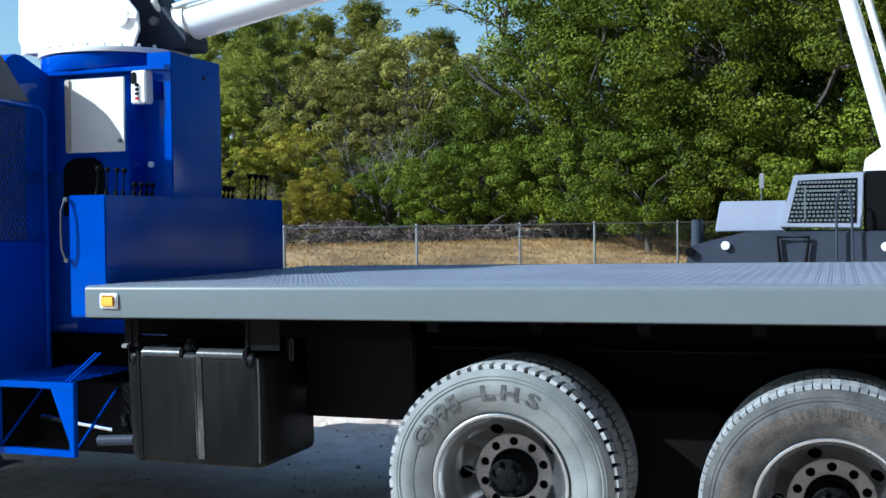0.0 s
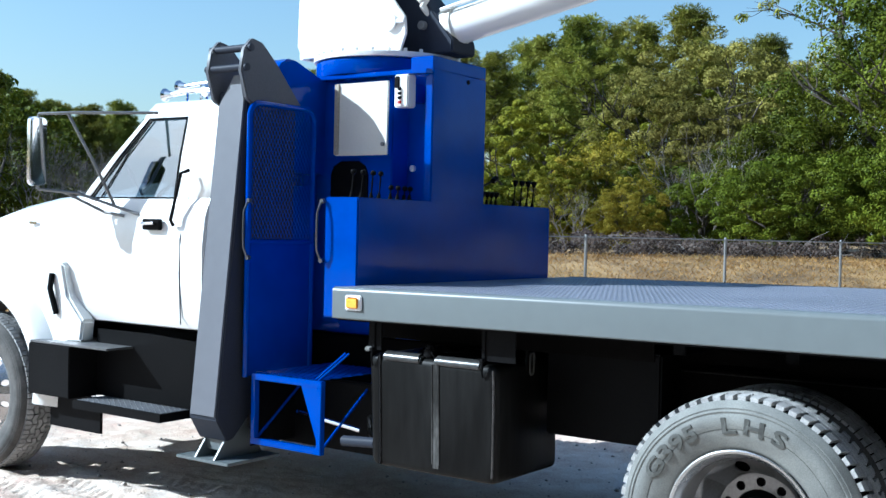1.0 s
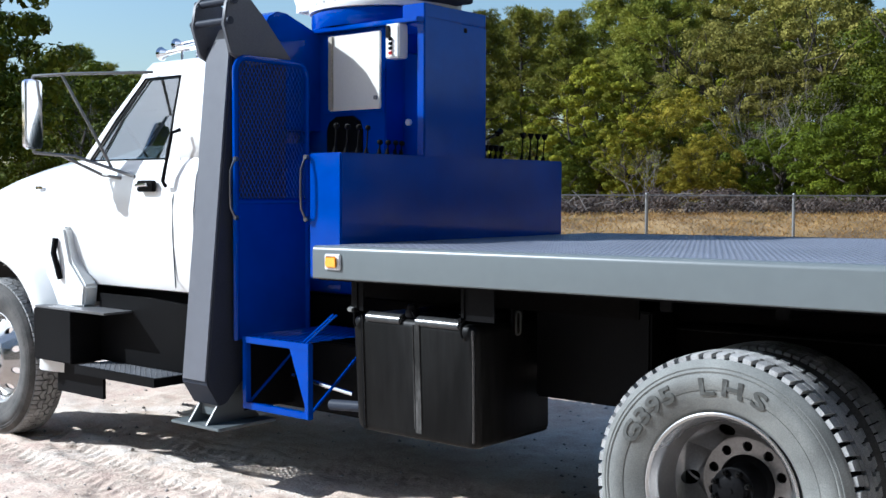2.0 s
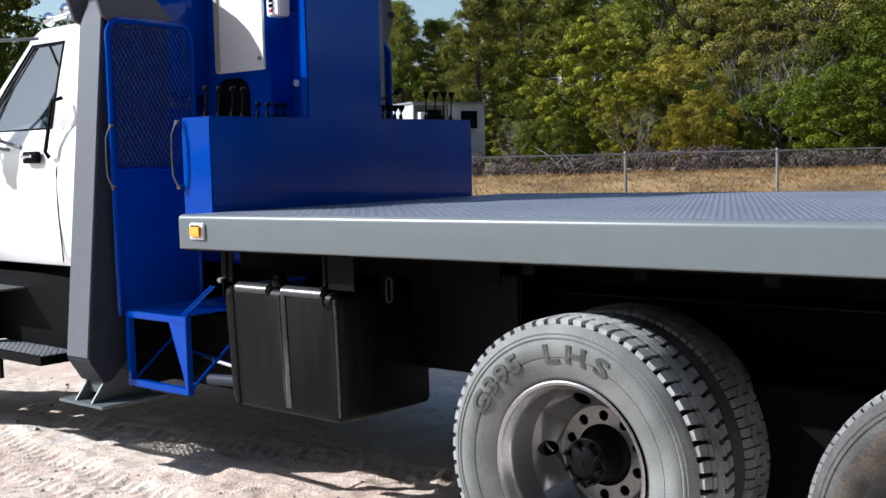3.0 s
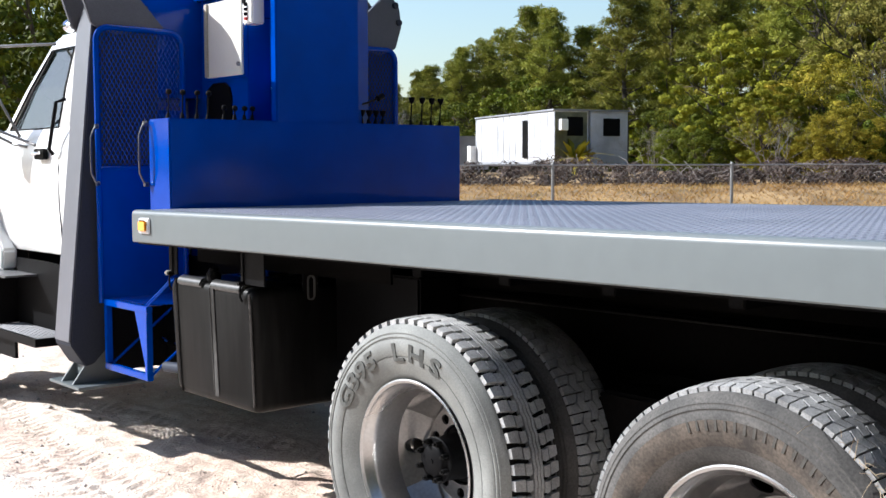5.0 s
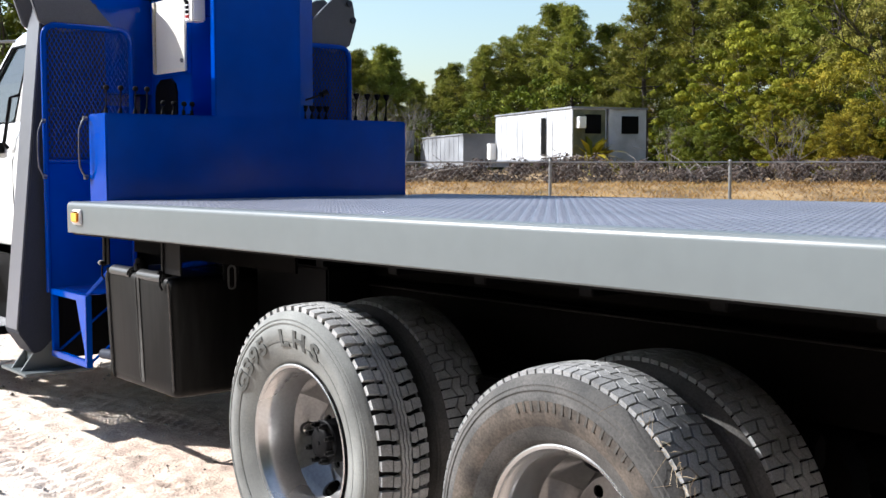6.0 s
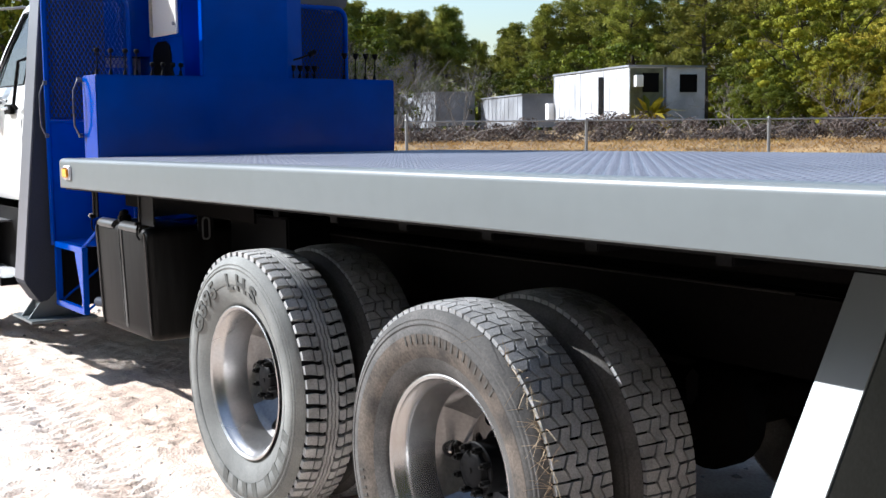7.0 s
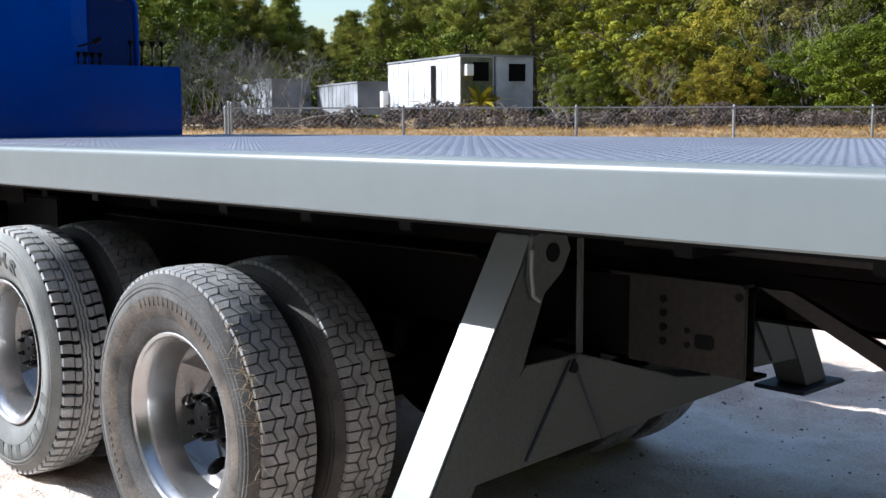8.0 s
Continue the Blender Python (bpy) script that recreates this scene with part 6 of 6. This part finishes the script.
plant(pine("pine", PINELABEL, 11.5, 15, 0.42, dense=1.2), 11.3, [(-28.6, 54, 10.2), (-38.0, 62, 8.3), (-32.0, 52, 9.6), (-45.2, 70, 6.6), (-35.8, 66, 8.8), (-23.2, 58, 9.0), (-40.4, 66, 6.5), (-46.3, 72, 6.1)], "pines in the woods")
plant(pine("pine", "distant dark pine above the trailers", 10.5, 13, 0.32, leaf=0.24, dense=1.9, per=70), 10.3, [(-47.8, 84, 5.0), (-52.6, 82, 5.6), (-54.2, 80, 5.4), (-56.2, 80, 5.5), (-57.2, 76, 5.9), (-58.4, 74, 6.6), (-59.3, 80, 6.3), (-62, 78, 6.0), (-49.6, 84, 4.6), (-65, 78, 6.2), (-68, 80, 6.6), (-71, 78, 6.2), (-74, 80, 6.4), (-78, 80, 6.4), (-51.1, 86, 3.9), (-53.4, 88, 5.0), (-55.4, 86, 5.4), (-58, 88, 5.4), (-60.6, 86, 5.3), (-46.0, 86, 5.2), (-49.2, 92, 4.2), (-44.4, 86, 5.8)], "distant pines")
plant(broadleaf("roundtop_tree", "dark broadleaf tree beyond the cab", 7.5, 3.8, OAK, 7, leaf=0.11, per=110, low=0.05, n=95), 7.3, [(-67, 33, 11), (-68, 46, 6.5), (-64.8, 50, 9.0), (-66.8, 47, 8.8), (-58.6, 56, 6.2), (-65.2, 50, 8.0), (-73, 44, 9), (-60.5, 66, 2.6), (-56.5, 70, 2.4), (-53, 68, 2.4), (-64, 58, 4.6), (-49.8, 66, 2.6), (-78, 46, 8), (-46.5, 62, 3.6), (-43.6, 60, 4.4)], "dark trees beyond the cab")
plant(bare_shrub("bare_shrub", "tangle of bare grey branches by the trailers", 3.6, 21), 4.2, [(-57.0, 50, 4.1), (-54.8, 52, 3.4), (-52.6, 54, 2.7), (-55.8, 60, 3.9), (-56.2, 46, 3.3), (-53.8, 58, 3.6), (-51.6, 62, 3.2), (-57.4, 63, 4.2), (-55.0, 66, 4.0), (-53.0, 50, 2.6), (-50.6, 66, 3.0), (-31.5, 33.5, 2.4), (-24.6, 36, 5.6), (-22.6, 37.5, 4.6), (-26.0, 37, 3.6), (-37.4, 42, 2.0)], "bare shrubs")
# the half-bare pine that stands above the others
hb = tagged(new("bare_pine"), "tall half-dead pine with open crooked branches", "pine tree")
hf, tips, rnd = Form(), [], random.Random(31)
hf.tube([Vector((0, 0, -0.2)), Vector((0.2, 0, 4)), Vector((0, 0.1, 7.6)), Vector((0.2, 0.1, 9.6))], 0.2, 10, 0.09)
for k in range(8):
    a = k * 2.1
    limb_form(hf, Vector((0.12, 0.1, 7.4 + 0.3 * k)), Vector((math.cos(a), math.sin(a), 0.55)).normalized(), 2.1, 0.06, rnd, 2, tips, 0.5)
part("trunk", hf, BARK, hb)
part("crown", leaves_mesh("crown", PINE, [(p.x, p.y, p.z, 0.3) for p, L in tips[::3]], 45, 0.15, 31, slim=0.22), PINE, hb)
hb.matrix_basis = spot(-17.9, 47, 0, 40)
# a palmetto by the trailers
pm = tagged(new("palmetto"), "yellow-green palmetto beside the trailer", "palm")
pf = Form()
rnd = random.Random(5)
for i in range(46):
    a, e = rnd.uniform(0, 2 * math.pi), rnd.uniform(0.1, 1.3)
    d = Vector((math.cos(a) * math.cos(e), math.sin(a) * math.cos(e), math.sin(e)))
    n_ = d.cross(Vector((0, 0, 1))).normalized() * 0.06
    L = rnd.uniform(0.9, 1.6)
    p1, p2 = d * L * 0.5, d * L - Vector((0, 0, 0.35 * L))
    pf.add([Vector((0, 0, 0.2)), p1 - n_ * 1.6, p2, p1 + n_ * 1.6], [(0, 1, 2, 3)])
part("fronds", pf, BUSH, pm, smooth=0)
pm.matrix_basis = pose(-24.9, 30.4, 1.35) @ Matrix.Scale(1.5, 4)

# unseen oaks added to block sky light; the glossy paint mirrors them
plant(broadleaf("oak", "unseen oak on the near side, added to block sky light", 8.0, 4.2, OAK, 9, leaf=0.14, per=60, n=90), 7.8, [(42, 24, 26), (52, 22, 29), (62, 20, 31), (72, 19, 32), (82, 18, 33), (92, 17, 34), (102, 17, 33), (112, 17, 34), (122, 16, 33), (132, 16, 35), (142, 16, 33), (152, 16, 34), (162, 16, 33), (172, 16, 34), (182, 16, 32), (192, 16, 30), (205, 17, 22)], "oaks on the near edge")

# far woods behind everything; the unseen part is added to darken reflections
rnd = random.Random(77)
cl = []
for i in range(1320):
    hd = -88 + 110 * i / 620 if i < 620 else 22 + 250 * (i - 620) / 700
    dist = rnd.uniform(90, 104) if i < 620 else rnd.uniform(60, 75)
    m = spot(hd, dist)
    lim = (2.6 if hd < -45 else 4.6) if i < 620 else 8.0
    cl.append((m.translation.x, m.translation.y, m.translation.z + rnd.uniform(0, lim), rnd.uniform(1.3, 2.4)))
tagged(part("far_woods", leaves_mesh("far_woods", OAK, cl, 60, 0.42, 78), OAK), "dark woods far off; the unseen rest of the ring darkens reflections", "woods", kind="stuff")

# brush bank: dead vines over a low bank between the field and the woods
cl, rnd = [], random.Random(41)
tw = Form()
for i in range(1100):
    s, dpt = rnd.uniform(-16, 36), rnd.uniform(7.0, 9.8)
    q = FP + FD * s + FN * (dpt - 0.03 * max(0, s))
    top = rise(q.x, q.y)
    hh = rnd.uniform(-0.12, 0.58) * (0.75 + 0.25 * math.sin(s * 0.9))
    cl.append((q.x, q.y, top + hh, rnd.uniform(0.16, 0.30)))
    if i % 2 == 0:
        p0 = Vector((q.x, q.y, top + hh * 0.6))
        dd = Vector((rnd.gauss(0, 0.5), rnd.gauss(0, 0.5), rnd.uniform(0.1, 0.7)))
        tw.tube([p0, p0 + dd * 0.5, p0 + dd * rnd.uniform(0.7, 1.1) - Vector((0, 0, 0.15))], 0.012, 4, 0.005)
tagged(part("brush_bank", leaves_mesh("brush_bank", BROWNLEAF, cl, 95, 0.045, 42, slim=0.35), BROWNLEAF), "bank of dead brown vines and brush beyond the field", "brush", kind="stuff")
tagged(part("brush_twigs", tw, DEADWOOD, smooth=0), "dead twigs in the brush bank", "twigs", kind="stuff")

# dry grass on the field
r = np.random.RandomState(15)
n = 44000
s, dpt = r.uniform(-12, 34, n), r.uniform(-0.6, 1, n)
dpt = -0.5 + 8.0 * r.rand(n)
gxs = FP.x + FD.x * s + FN.x * dpt
gys = FP.y + FD.y * s + FN.y * dpt
gz = np.array([rise(a, b) for a, b in zip(gxs, gys)])
hgt = r.uniform(0.03, 0.10, n)
ang = r.uniform(0, 2 * np.pi, n)
lx, ly = np.cos(ang), np.sin(ang)
wd = r.uniform(0.008, 0.02, n)
lean = r.normal(0, 0.09, (n, 2))
V = np.stack([np.stack([gxs - ly * wd, gys + lx * wd, gz - 0.01], 1), np.stack([gxs + ly * wd, gys - lx * wd, gz - 0.01], 1), np.stack([gxs + lean[:, 0], gys + lean[:, 1], gz + hgt], 1)], 1).reshape(-1, 3)
F = np.arange(n * 3).reshape(-1, 3)
tagged(part("dry_grass", soup("dry_grass", V, F, STRAW), STRAW), "dry straw-coloured grass on the field", "grass", kind="stuff")

# gravel and clods in the yard
r = random.Random(3)
pv, pf_ = [], []
octa = [(1, 0, 0), (0, 1, 0), (-1, 0, 0), (0, -1, 0), (0, 0, 0.7), (0, 0, -0.5)]
of = [(0, 1, 4), (1, 2, 4), (2, 3, 4), (3, 0, 4), (1, 0, 5), (2, 1, 5), (3, 2, 5), (0, 3, 5)]
for i in range(5200):
    x, y = r.uniform(-6, 7.5), r.uniform(-2.6, 6.5)
    sz = min(0.028, 0.004 + r.expovariate(260))
    if r.random() < 0.012:
        sz *= 2.2
    z = rise(x, y) + ruts(x, y) + sz * 0.15
    a = r.uniform(0, 6.3)
    k = len(pv)
    for q in octa:
        j = r.uniform(0.7, 1.2) * sz
        pv.append((x + (q[0] * math.cos(a) - q[1] * math.sin(a)) * j, y + (q[0] * math.sin(a) + q[1] * math.cos(a)) * j * 0.8, z + q[2] * j))
    pf_ += [tuple(k + t for t in q) for q in of]
tagged(part("gravel", soup("gravel", pv, pf_, STONE), STONE), "loose gravel and clods on the dirt", "gravel", kind="stuff")
